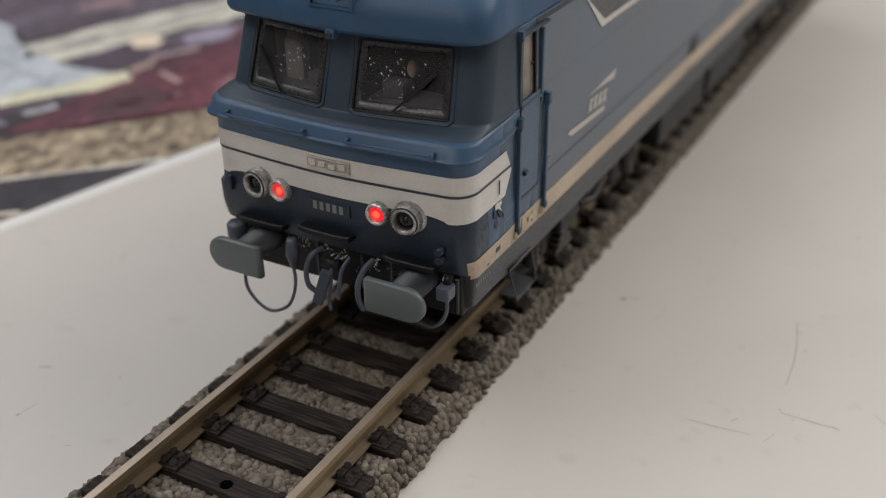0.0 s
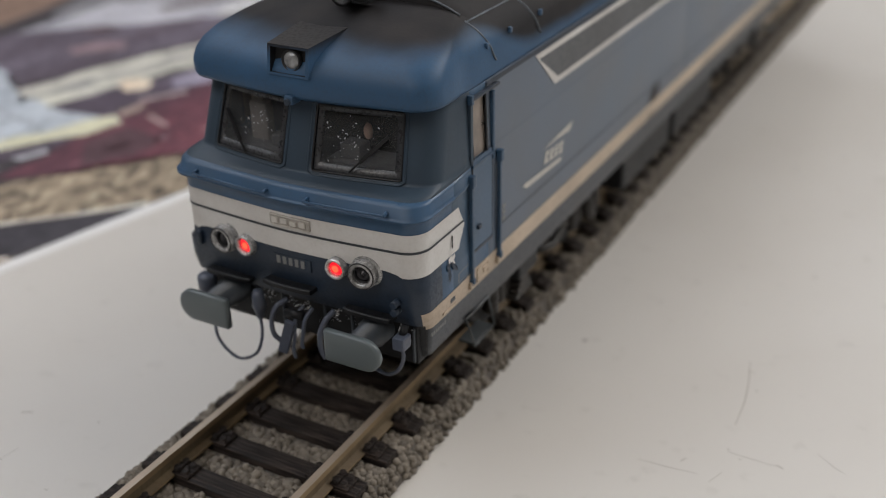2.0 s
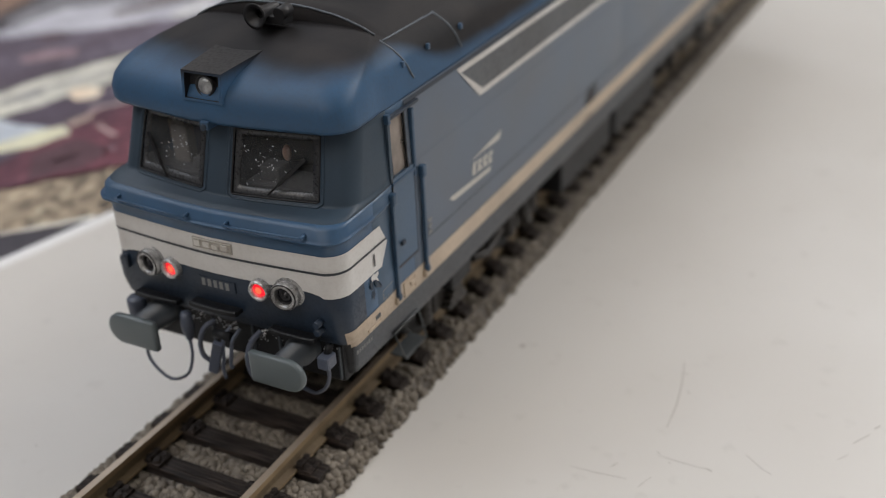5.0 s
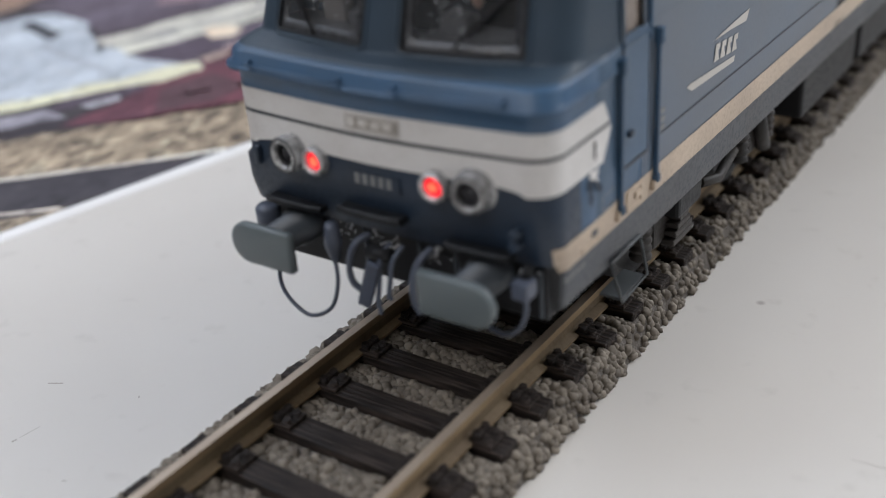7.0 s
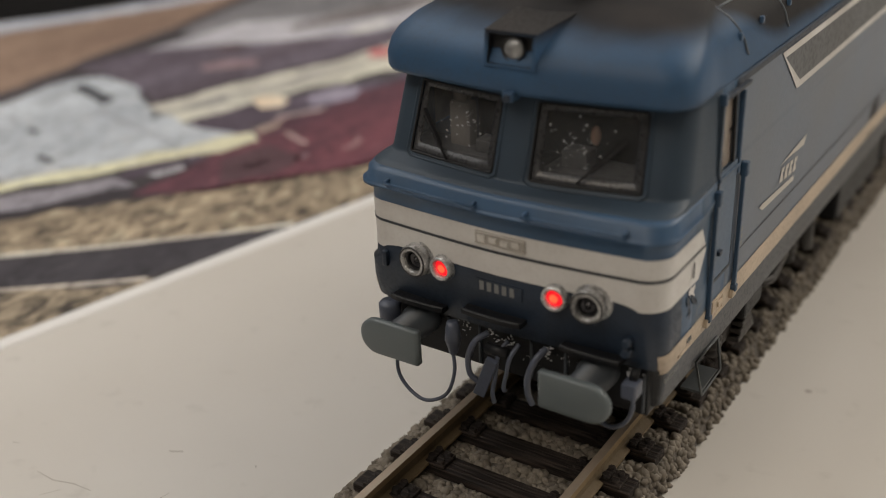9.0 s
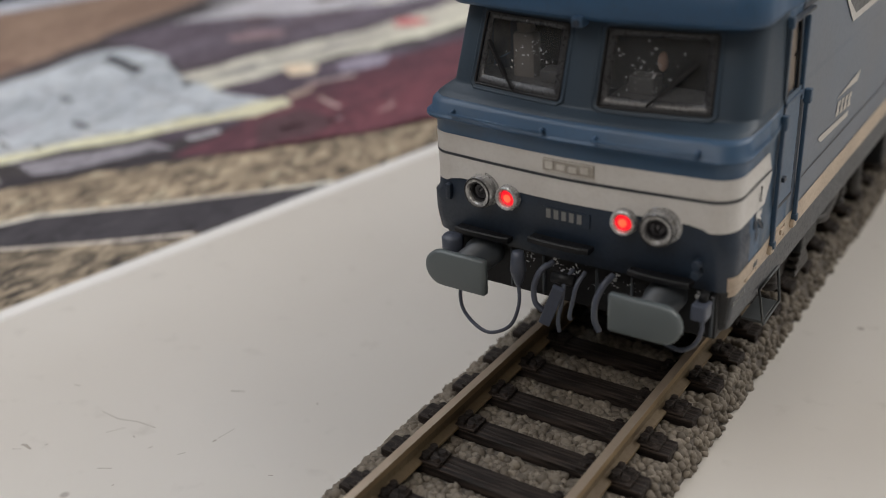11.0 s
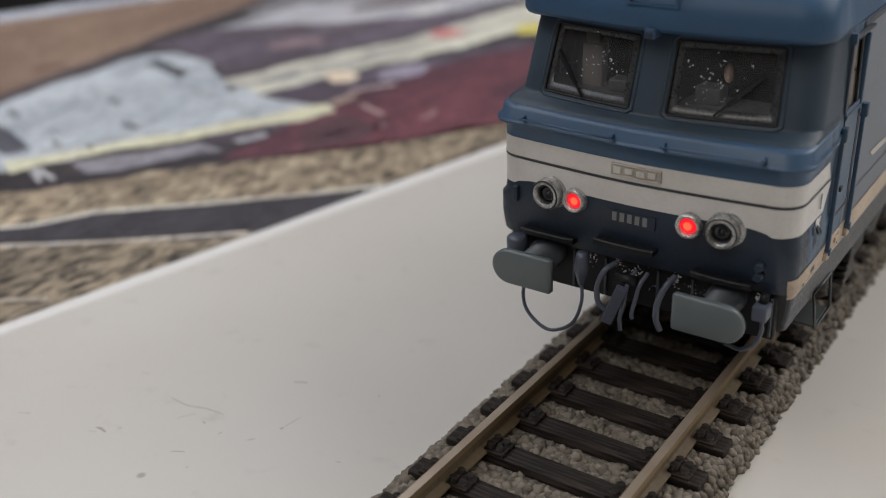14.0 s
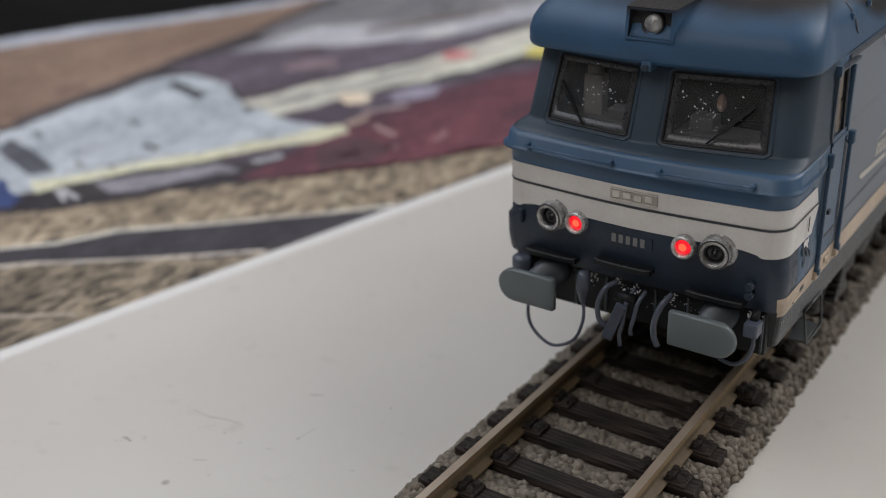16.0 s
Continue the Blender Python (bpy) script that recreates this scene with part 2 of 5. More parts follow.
M_CABSIDE = surface("blue_cab_side_paint", (0.048, 0.098, 0.172), (0.055, 0.08, 0.105), 0.42, 90, 2300, 0.5, 0.0, grain=0.1, shine=0.08)
M_SOOT = surface("roof_soot", (0.014, 0.013, 0.014), (0.03, 0.026, 0.024), 0.65, 160, 2500, 0.6, 0.05, spec=0.35)
M_SHANK = surface("dark_grey_shank", (0.055, 0.066, 0.080), (0.03, 0.033, 0.037), 0.4, 200, 2500, 0.4, 0.0, shine=0.05)
M_RIM = surface("white_edging_strip", (0.80, 0.80, 0.80), (0.68, 0.67, 0.65), 0.4, 30, 900, 0.4, 0.0, grain=0.1)
M_GRAB = surface("deep_blue_grab_rail", (0.033, 0.078, 0.142), (0.02, 0.03, 0.045), 0.45, 200, 2500, 0.5, 0.05)
M_BED = surface("grey_ballast_bed", (0.13, 0.115, 0.10), (0.06, 0.05, 0.042), 0.8, 500, 2500, 0.7, 0.6, bump_dist=0.0004)


def stones_mat():
    m, t, p = nodes_of("grey_ballast_stone")
    g = t.nodes.new("ShaderNodeNewGeometry")
    co = t.nodes.new("ShaderNodeTexCoord").outputs["Object"]
    c = mix_col(t, g.outputs["Random Per Island"], (0.108, 0.092, 0.074), (0.240, 0.209, 0.169))
    c = mix_col(t, noise_mix(t, co, 1500.0, 0.5, 0.85), c, (0.08, 0.065, 0.05))
    t.links.new(c, p.inputs["Base Color"])
    p.inputs["Roughness"].default_value = 0.75
    return m


M_STONE = stones_mat()


def board_mat():
    """White lacquered board: faint yellowing, rubbed specks and hairline scuffs."""
    m, t, p = nodes_of("white_lacquered_board")
    co = t.nodes.new("ShaderNodeTexCoord").outputs["Object"]
    c = mix_col(t, noise_mix(t, co, 18.0, 0.35, 0.7), (0.62, 0.60, 0.57), (0.57, 0.545, 0.51))
    c = mix_col(t, noise_mix(t, co, 260.0, 0.62, 0.95, 8.0), c, (0.46, 0.44, 0.41))
    sp = t.nodes.new("ShaderNodeTexVoronoi")
    sp.inputs["Scale"].default_value = 55.0
    sp.inputs["Randomness"].default_value = 1.0
    t.links.new(co, sp.inputs["Vector"])
    r = t.nodes.new("ShaderNodeMapRange")
    r.inputs["From Min"].default_value, r.inputs["From Max"].default_value = 0.035, 0.015
    t.links.new(sp.outputs["Distance"], r.inputs["Value"])
    c = mix_col(t, r.outputs["Result"], c, (0.38, 0.35, 0.33))
    t.links.new(c, p.inputs["Base Color"])
    p.inputs["Roughness"].default_value = 0.34
    b = t.nodes.new("ShaderNodeBump")
    b.inputs["Strength"].default_value, b.inputs["Distance"].default_value = 0.08, 0.0003
    n = t.nodes.new("ShaderNodeTexNoise")
    n.inputs["Scale"].default_value = 150.0
    n.inputs["Detail"].default_value = 6.0
    t.links.new(co, n.inputs["Vector"])
    t.links.new(n.outputs["Fac"], b.inputs["Height"])
    t.links.new(b.outputs[0], p.inputs["Normal"])
    return m


M_BOARD = board_mat()
M_WALL = surface("dull_wall_paint", (0.24, 0.215, 0.19), (0.20, 0.18, 0.155), 0.8, 3, 60, 0.4, 0.1)
M_TABLE = surface("black_table_laminate", (0.008, 0.008, 0.009), (0.02, 0.02, 0.02), 0.7, 20, 600, 0.4, 0.0, spec=0.03)
M_FLOOR = surface("brown_floor", (0.22, 0.15, 0.10), (0.12, 0.08, 0.05), 0.5, 4, 90, 0.6, 0.0)


# ---- building helpers (millimetres) ----
BASE = {}


def thing(name, base, label, category, group="", kind=""):
    ob = new(name)
    ob.empty_display_size = 0.005
    ob.location = Vector(base) * MM
    BASE[ob.name] = Vector(base)
    return tagged(ob, label, category, group, kind)


def part(name, bm, material, parent, label="", smooth=False):
    """Links a bmesh in world millimetres as one mesh object under a thing or a part."""
    base = BASE[parent.name]
    for v in bm.verts:
        v.co = (v.co - base) * MM
    bmesh.ops.recalc_face_normals(bm, faces=bm.faces)
    me = bpy.data.meshes.new(name)
    bm.to_mesh(me)
    bm.free()
    for m in (material if isinstance(material, (list, tuple)) else [material]):
        me.materials.append(m)
    if smooth:
        me.polygons.foreach_set("use_smooth", [True] * len(me.polygons))
    ob = new(name, me)
    ob.parent = parent
    BASE[ob.name] = base
    return tagged(ob, label)


def solo(name, bm, material, base, label, category, group="", kind="", smooth=False):
    """A thing of one mesh."""
    b = Vector(base)
    for v in bm.verts:
        v.co = (v.co - b) * MM
    bmesh.ops.recalc_face_normals(bm, faces=bm.faces)
    me = bpy.data.meshes.new(name)
    bm.to_mesh(me)
    bm.free()
    for m in (material if isinstance(material, (list, tuple)) else [material]):
        me.materials.append(m)
    if smooth:
        me.polygons.foreach_set("use_smooth", [True] * len(me.polygons))
    ob = new(name, me)
    ob.location = b * MM
    BASE[ob.name] = b
    return tagged(ob, label, category, group, kind)


def box(bm, x0, x1, y0, y1, z0, z1, bev=0.0, m=None, mat=0):
    r = bmesh.ops.create_cube(bm, size=1.0)
    vs = r["verts"]
    for v in vs:
        v.co = Vector(((x0 + x1) / 2 + v.co.x * (x1 - x0), (y0 + y1) / 2 + v.co.y * (y1 - y0), (z0 + z1) / 2 + v.co.z * (z1 - z0)))
        if m is not None:
            v.co = m @ v.co
    fs = {f for v in vs for f in v.link_faces}
    for f in fs:
        f.material_index = mat
    if bev:
        es = list({e for v in vs for e in v.link_edges})
        out = bmesh.ops.bevel(bm, geom=es, offset=bev, segments=2, affect='EDGES', profile=0.6)
        for f in out["faces"]:
            f.material_index = mat
    return bm


def cyl(bm, p0, p1, r0, r1=None, n=20, caps=True, mat=0):
    p0, p1 = Vector(p0), Vector(p1)
    r1 = r0 if r1 is None else r1
    q = (p1 - p0).to_track_quat('Z', 'Y')
    rings = []
    for p, r in ((p0, r0), (p1, r1)):
        rings.append([bm.verts.new(p + q @ Vector((r * math.cos(a), r * math.sin(a), 0))) for a in (2 * math.pi * i / n for i in range(n))])
    for i in range(n):
        f = bm.faces.new((rings[0][i], rings[0][(i + 1) % n], rings[1][(i + 1) % n], rings[1][i]))
        f.smooth, f.material_index = True, mat
    if caps:
        for r in rings:
            bm.faces.new(r).material_index = mat
    return bm


def lathe(bm, p, d, profile, n=24, mat=0):
    """A turned piece at p along d: profile of (along, radius)."""
    p, q = Vector(p), Vector(d).to_track_quat('Z', 'Y')
    rings = [[bm.verts.new(p + q @ Vector((r * math.cos(a), r * math.sin(a), h))) for a in (2 * math.pi * i / n for i in range(n))] for h, r in profile]
    for a, b in zip(rings, rings[1:]):
        for i in range(n):
            f = bm.faces.new((a[i], a[(i + 1) % n], b[(i + 1) % n], b[i]))
            f.smooth, f.material_index = True, mat
    return bm


def tube(bm, pts, r, n=8, closed=False, mat=0):
    pts = [Vector(p) for p in pts]
    k = len(pts)
    rings, up = [], None
    for i, p in enumerate(pts):
        a = pts[(i - 1) % k] if closed or i else p
        b = pts[(i + 1) % k] if closed or i < k - 1 else p
        d = (b - a).normalized()
        if up is None:
            up = d.orthogonal().normalized()
        up = (up - d * up.dot(d)).normalized()
        s = d.cross(up)
        rings.append([bm.verts.new(p + r * (up * math.cos(t) + s * math.sin(t))) for t in (2 * math.pi * j / n for j in range(n))])
    for i in range(k if closed else k - 1):
        a, b = rings[i], rings[(i + 1) % k]
        for j in range(n):
            f = bm.faces.new((a[j], a[(j + 1) % n], b[(j + 1) % n], b[j]))
            f.smooth, f.material_index = True, mat
    if not closed:
        bm.faces.new(rings[0]), bm.faces.new(rings[-1])
    return bm


def spline(ctrl, n=10):
    """Points of a smooth curve through the given ones."""
    c = [Vector(p) for p in ctrl]
    c = [2 * c[0] - c[1]] + c + [2 * c[-1] - c[-2]]
    out = []
    for i in range(1, len(c) - 2):
        for j in range(n):
            t = j / n
            p0, p1, p2, p3 = c[i - 1:i + 3]
            out.append(0.5 * (2 * p1 + (p2 - p0) * t + (2 * p0 - 5 * p1 + 4 * p2 - p3) * t * t + (3 * p1 - p0 - 3 * p2 + p3) * t ** 3))
    return out + [c[-2]]


def grid(bm, pts, mat=0, closed=False, smooth=True):
    """Quads over rows of points."""
    vs = [[bm.verts.new(p) for p in row] for row in pts]
    for a, b in zip(vs, vs[1:]):
        for i in range(len(a) - (0 if closed else 1)):
            f = bm.faces.new((a[i], a[(i + 1) % len(a)], b[(i + 1) % len(a)], b[i]))
            f.material_index, f.smooth = mat, smooth
    return vs


# ---- room, table, board ----
def wall(name, x0, x1, y0, y1, z0, z1, mat, label, cat="wall"):
    solo(name, box(bmesh.new(), x0, x1, y0, y1, z0, z1), mat, ((x0 + x1) / 2, (y0 + y1) / 2, z0), label, cat, kind="structure")


wall("floor", -700, 1400, -1150, 850, -800, -760, M_FLOOR, "brown floor of the room under the table", "floor")
wall("ceiling", -700, 1400, -1150, 850, 1750, 1790, M_WALL, "plain pale ceiling over the whole room", "ceiling")
def window_wall(name, number, axis, at, depth, a0, a1, lo, hi, z0, z1, label):
    """A wall with one framed window opening from lo to hi and z0 to z1."""
    def slab(bm, p, q, r, t, near, far, bev=0.0):
        return box(bm, near, far, p, q, r, t, bev) if axis == "x" else box(bm, p, q, near, far, r, t, bev)
    near, far = min(at, at + depth), max(at, at + depth)
    bm = bmesh.new()
    for p, q, r, t in ((a0, lo, -760, 1750), (hi, a1, -760, 1750), (lo, hi, -760, z0), (lo, hi, z1, 1750)):
        slab(bm, p, q, r, t, near, far)
    mid = (a0 + a1) / 2
    solo(name, bm, M_WALL, (at, mid, -760) if axis == "x" else (mid, at, -760), "pale painted wall with a window opening", "wall", kind="structure")
    c = (lo + hi) / 2
    w = thing("window_%d" % number, (at + depth * 0.7, c, z0) if axis == "x" else (c, at + depth * 0.7, z0), label, "window", kind="structure")
    f0, f1 = sorted((at + depth * 0.5, at + depth * 0.9))
    for p, q, r, t in ((lo, lo + 36, z0, z1), (hi - 36, hi, z0, z1), (lo + 36, hi - 36, z0, z0 + 28), (lo + 36, hi - 36, z1 - 28, z1)):
        part("window_frame", slab(bmesh.new(), p, q, r, t, f0, f1, 4), M_WALL, w)


window_wall("wall_west", 1, "x", -600, -100, -1050, 750, -720, 720, 540, 1360, "wide pale-framed window letting daylight into the room")
window_wall("wall_north", 2, "y", 750, 100, -600, 1300, 20, 1220, 400, 1300, "pale-framed window letting daylight into the room")
# South wall stands near, with a high unseen window added for steep light.
window_wall("wall_south", 3, "y", -1050, -100, -600, 1300, -570, 470, 940, 1650, "broad pale-framed window added unseen to light the locomotive")
wall("wall_east", 1300, 1400, -1050, 750, -760, 1750, M_WALL, "plain pale painted wall of the room")

table = thing("table", (-60, 100, -760), "black table under the white board and the poster", "table")
part("tabletop", box(bmesh.new(), -590, 500, -520, 720, -34, -4, 3), M_TABLE, table)
for x in (-550, 460):
    for y in (-480, 680):
        part("leg", box(bmesh.new(), x - 25, x + 25, y - 25, y + 25, -760, -34, 2), M_TABLE, table)

# ---- locomotive ----
RAIL_TOP = 6.3
MID = 93.7                            # middle of the locomotive along the track
# height, half width and front line at the cab, bow of the front, corner radius, half width behind the cab
RINGS = [
    (14.9, 15.7, 2.4, 0.5, 1.2, 15.9), (19.4, 16.2, 1.8, 0.6, 1.5, 16.2), (19.7, 16.4, 0.8, 0.8, 1.7, 16.25),
    (22.0, 16.55, 0.1, 0.9, 1.9, 16.3), (24.2, 16.55, -0.05, 0.95, 2.0, 16.3), (24.6, 16.3, -0.05, 1.1, 2.4, 16.25), (26.5, 16.2, -0.1, 1.2, 2.6, 16.25), (31.1, 16.3, -0.1, 1.2, 2.6, 16.25),
]
RINGS += [
    (32.7, 16.35, -0.15, 1.2, 2.6, 16.25), (32.78, 17.0, -1.0, 1.2, 2.8, 16.25), (33.1, 17.0, -1.0, 1.2, 2.8, 16.25), (33.18, 16.7, -0.55, 1.2, 2.8, 16.25),
    (34.2, 16.62, -0.45, 1.3, 2.8, 16.25), (34.62, 16.48, 0.15, 1.6, 2.85, 16.25), (34.9, 16.3, 1.1, 2.0, 2.9, 16.25), (35.1, 16.15, 2.15, 2.4, 2.9, 16.25),
    (35.35, 16.12, 2.3, 2.5, 2.9, 16.2), (42.5, 15.58, 4.65, 2.5, 2.9, 16.0), (43.3, 15.5, 4.9, 2.5, 2.9, 15.95),
]
RINGS += [
    (43.45, 16.15, 2.7, 2.2, 3.4, 15.9), (43.9, 16.3, 2.45, 2.2, 3.5, 15.85), (45.2, 16.2, 2.4, 2.3, 3.2, 15.5), (46.4, 16.0, 2.75, 2.4, 3.3, 15.4),
    (47.4, 15.6, 3.5, 2.6, 3.5, 14.95), (48.3, 15.0, 5.0, 2.7, 3.9, 14.3), (49.1, 14.0, 7.3, 2.8, 4.4, 13.35), (50.0, 12.4, 10.2, 3.0, 5.0, 11.8),
    (50.8, 10.0, 14.0, 3.0, 5.4, 9.4), (51.4, 7.0, 18.8, 2.6, 4.6, 6.6), (51.8, 3.8, 22.0, 2.0, 3.2, 3.4),
]
RZ = [r[0] for r in RINGS]


def ring(z):
    return [float(np.interp(z, RZ, [r[k] for r in RINGS])) for k in range(1, 6)]


def outline(z, u, off=0.0):
    """A point of the body: u runs from the nose (0) to the corner (1 to 2) and down the side; minus is the other side."""
    hw, yf, bow, r, hb = ring(z)
    s, a = (1 if u >= 0 else -1), abs(u)
    xs = hw - r
    y0 = yf + bow * (xs / hw) ** 1.5
    if a <= 1:
        x, y = a * xs, yf + bow * (a * xs / hw) ** 1.5
        n = Vector((0, -1, 0))
    elif a <= 2:
        t = (a - 1) * math.pi / 2
        x, y = xs + r * math.sin(t), y0 + r * (1 - math.cos(t))
        n = Vector((math.sin(t), -math.cos(t), 0))
    else:
        yc = y0 + r
        b1 = max(13.3, yc + 0.5)
        b2 = max(17.1, b1 + 0.5)
        stops = [yc, b1, b2, max(40.0, b2 + 1), MID]
        y = float(np.interp(a, [2, 2.25, 2.5, 3, 8], stops))
        k = min(1.0, max(0.0, (y - max(9.0, yc)) / 4.5))
        k = k * k * (3 - 2 * k)
        x = hw + (hb - hw) * k
        n = Vector((1, 0, 0))
    p = Vector((x, y, z)) + n * off
    p.x *= s
    return p


def side_u(z, y):
    """The u at which the side reaches y."""
    hw, yf, bow, r, hb = ring(z)
    yc = yf + bow * ((hw - r) / hw) ** 1.5 + r
    b1 = max(13.3, yc + 0.5)
    b2 = max(17.1, b1 + 0.5)
    return float(np.interp(y, [yc, b1, b2, max(40.0, b2 + 1), MID], [2, 2.25, 2.5, 3, 8]))


WZ0, WZ1 = 35.6, 42.45                # window sill and head
PANES = ((-0.945, -0.152), (0.152, 0.945))   # the two windscreens, in u


def end_half(loco, lit):
    """One half of the locomotive: a cab with its front, doors and the side as far as the middle."""
    us = sorted({0, 0.07, 0.152, 0.3, 0.45, 0.6, 0.75, 0.87, 0.945, 1, 1.1, 1.2, 1.33, 1.47, 1.6, 1.73, 1.87, 2, 2.06, 2.12, 2.18, 2.25, 2.33, 2.42, 2.5, 2.53, 2.57, 2.62, 2.7, 2.8, 3, 4, 5, 6.5, 8})
    us = sorted({*us, *(-u for u in us)})
    zs = []
    for a, b in zip(RZ, RZ[1:]):
        k = max(1, int((b - a) / 1.2))
        zs += [a + (b - a) * i / k for i in range(k)]
    zs = sorted({*zs, RZ[-1], WZ0, WZ1})
    groups = {}

    def where(z, u):
        a = abs(u)
        y = abs(outline(z, u).y)
        if z < 19.55:
            return "headstock" if a < 1.55 else "skirt"
        if z > 43.35:
            return "roof"
        if any(p <= u <= q for p, q in PANES) and WZ0 < z < WZ1:
            return None
        if 2.25 < a < 2.5 and WZ0 - 0.4 < z < WZ1 - 0.3:
            return None
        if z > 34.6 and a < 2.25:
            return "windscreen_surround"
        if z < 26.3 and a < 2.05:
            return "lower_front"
        if a > 2.5:
            return "side_panel"
        if a > 2.1:
            return "cab_side"
        return "nose"
    for i in range(len(zs) - 1):
        for j in range(len(us) - 1):
            g = where((zs[i] + zs[i + 1]) / 2, (us[j] + us[j + 1]) / 2)
            if g:
                half = (1 if us[j] >= 0 else -1) if g in ("side_panel", "cab_side", "skirt") else 0
                groups.setdefault((g, half), []).append((i, j))
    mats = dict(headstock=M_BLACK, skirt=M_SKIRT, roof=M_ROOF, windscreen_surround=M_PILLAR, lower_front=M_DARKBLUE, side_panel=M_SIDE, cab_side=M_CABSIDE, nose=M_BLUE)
    labels = dict(headstock="black buffer beam flecked with glue", skirt="dirty grey lower skirt", roof="blue roof blackened with soot",
                  windscreen_surround="dull grey-blue windscreen surround", lower_front="dark blue lower front", side_panel="dusty grey-blue side panelling with sheen in its colour", cab_side="blue cab side", nose="blue nose with a rounded ledge")
    for (g, half), quads in groups.items():
        bm = bmesh.new()
        vs = {}

        def vert(i, j):
            if (i, j) not in vs:
                vs[i, j] = bm.verts.new(outline(zs[i], us[j]))
            return vs[i, j]
        for i, j in quads:
            f = bm.faces.new((vert(i, j), vert(i, j + 1), vert(i + 1, j + 1), vert(i + 1, j)))
            f.smooth = True
        if g == "roof":
            top, n = len(zs) - 1, len(us)
            for j in range(n // 2):
                ring4 = [vert(top, j), vert(top, j + 1), vert(top, n - 2 - j), vert(top, n - 1 - j)]
                if len(set(ring4)) >= 3:
                    try:
                        bm.faces.new([v for k, v in enumerate(ring4) if v not in ring4[:k]]).smooth = True
                    except ValueError:
                        pass
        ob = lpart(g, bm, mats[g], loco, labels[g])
        mod = ob.modifiers.new("thickness", 'SOLIDIFY')
        mod.thickness, mod.offset = 0.0004, -1.0
        even = ob.modifiers.new("even_shading", 'WEIGHTED_NORMAL')
        even.mode, even.weight = 'FACE_AREA', 90

    def overlay(name, z0, z1, nz, edge, mat, off, label="", u0=None, sides=(1, -1), parent=None, zl=None):
        """A painted strip that follows the body from z0 to z1 and ends on the side at edge(z)."""
        bm = bmesh.new()
        if u0 is None:
            rows = []
            for i in range(nz + 1):
                z = z0 + (z1 - z0) * i / nz
                e = side_u(z, edge(z))
                fr = [0, .2, .4, .6, .8, 1, 1.12, 1.25, 1.37, 1.5, 1.62, 1.75, 1.87, 2.0]
                full = fr + [2 + (e - 2) * k / 4 for k in range(1, 5)]
                rows.append([outline(z, -u, off) for u in reversed(full[1:])] + [outline(z, u, off) for u in full])
            grid(bm, rows)
        else:
            for s in sides:
                rows = []
                for i in range(nz + 1):
                    z = zl[i] if zl else z0 + (z1 - z0) * i / nz
                    e = side_u(z, edge(z))
                    rows.append([outline(z, s * min(u, e), off) for u in [u0] + [v for v in us if v > u0]])
                grid(bm, rows)
        return lpart(name, bm, mat, parent or loco, label)

    band_edge = lambda z: float(np.interp(z, [25.4, 28.4, 31.0], [9.4, 11.1, 9.6]))
    dip = lambda u: 26.45 - 0.62 * (lambda k: k * k * (3 - 2 * k))(min(1.0, max(0.0, (abs(u) - 0.84) / 0.3)))
    bm = bmesh.new()
    rows = []
    fr = [0, .2, .4, .6, .7, .78, .84, .88, .92, .96, 1, 1.05, 1.12, 1.25, 1.37, 1.5, 1.62, 1.75, 1.87, 2.0]
    for k in range(11):
        row = []
        for u in fr:
            z = dip(u) + (31.05 - dip(u)) * k / 10
            row.append((z, u))
        z = dip(2) + (31.05 - dip(2)) * k / 10
        e = side_u(z, band_edge(z))
        row += [(z, 2 + (e - 2) * q / 4) for q in range(1, 5)]
        rows.append([outline(z, -u, 0.07) for z, u in reversed(row[1:])] + [outline(z, u, 0.07) for z, u in row])
    grid(bm, rows)
    band = lpart("white_band", bm, M_WHITE, loco, "off-white band round the nose with arrow ends")
    overlay("band_line", 28.75, 29.05, 1, band_edge, M_LINE, 0.12, "thin dark line along the white band", parent=band)
    for s in (-1, 1):
        overlay("cream_stripe", 18.75, 21.4, 3, lambda z: MID, M_CREAM, 0.06, "grimy cream stripe along the skirt", u0=1.47, sides=(s,), zl=(18.75, 19.4, 19.7, 21.4))
    for s in (-1, 1):
        overlay("panel_line", 24.15, 24.3, 1, lambda z: MID, M_LINE, 0.05, "", u0=2.58, sides=(s,))
    for s in (-1, 1):
        overlay("roof_gutter", 42.7, 43.25, 1, lambda z: MID, M_DARKBLUE, 0.25, "", u0=2.5, sides=(s,))

    # windscreens and door windows
    for s, (a, b) in zip((-1, 1), PANES):
        w = lpart("windscreen", grid_bm([[outline(z, u, -0.25) for u in (a, (a + b) / 2, b)] for z in (WZ0, (WZ0 + WZ1) / 2, WZ1)]), M_GLASS, loco, "tinted glass windscreen with dust specks", shadow=False)
        per = rect_path(a, b, WZ0, WZ1, 0.015, 0.14)
        lpart("gasket", tube(bmesh.new(), [outline(z, u, -0.02) for z, u in per], 0.12, 6, True), M_RUBBER, w)
        per = rect_path(a - 0.036, b + 0.036, WZ0 - 0.45, WZ1 + 0.42, 0.05, 0.4)
        lpart("surround_moulding", tube(bmesh.new(), [outline(z, u, -0.02) for z, u in per], 0.14, 6, True), M_PILLAR, w)
        outer = rect_path(a + 0.012, b - 0.012, WZ0 + 0.12, WZ1 - 0.12, 0.01, 0.1)
        inner = rect_path(a + 0.062, b - 0.062, WZ0 + 0.85, WZ1 - 0.6, 0.012, 0.12)
        bm = bmesh.new()
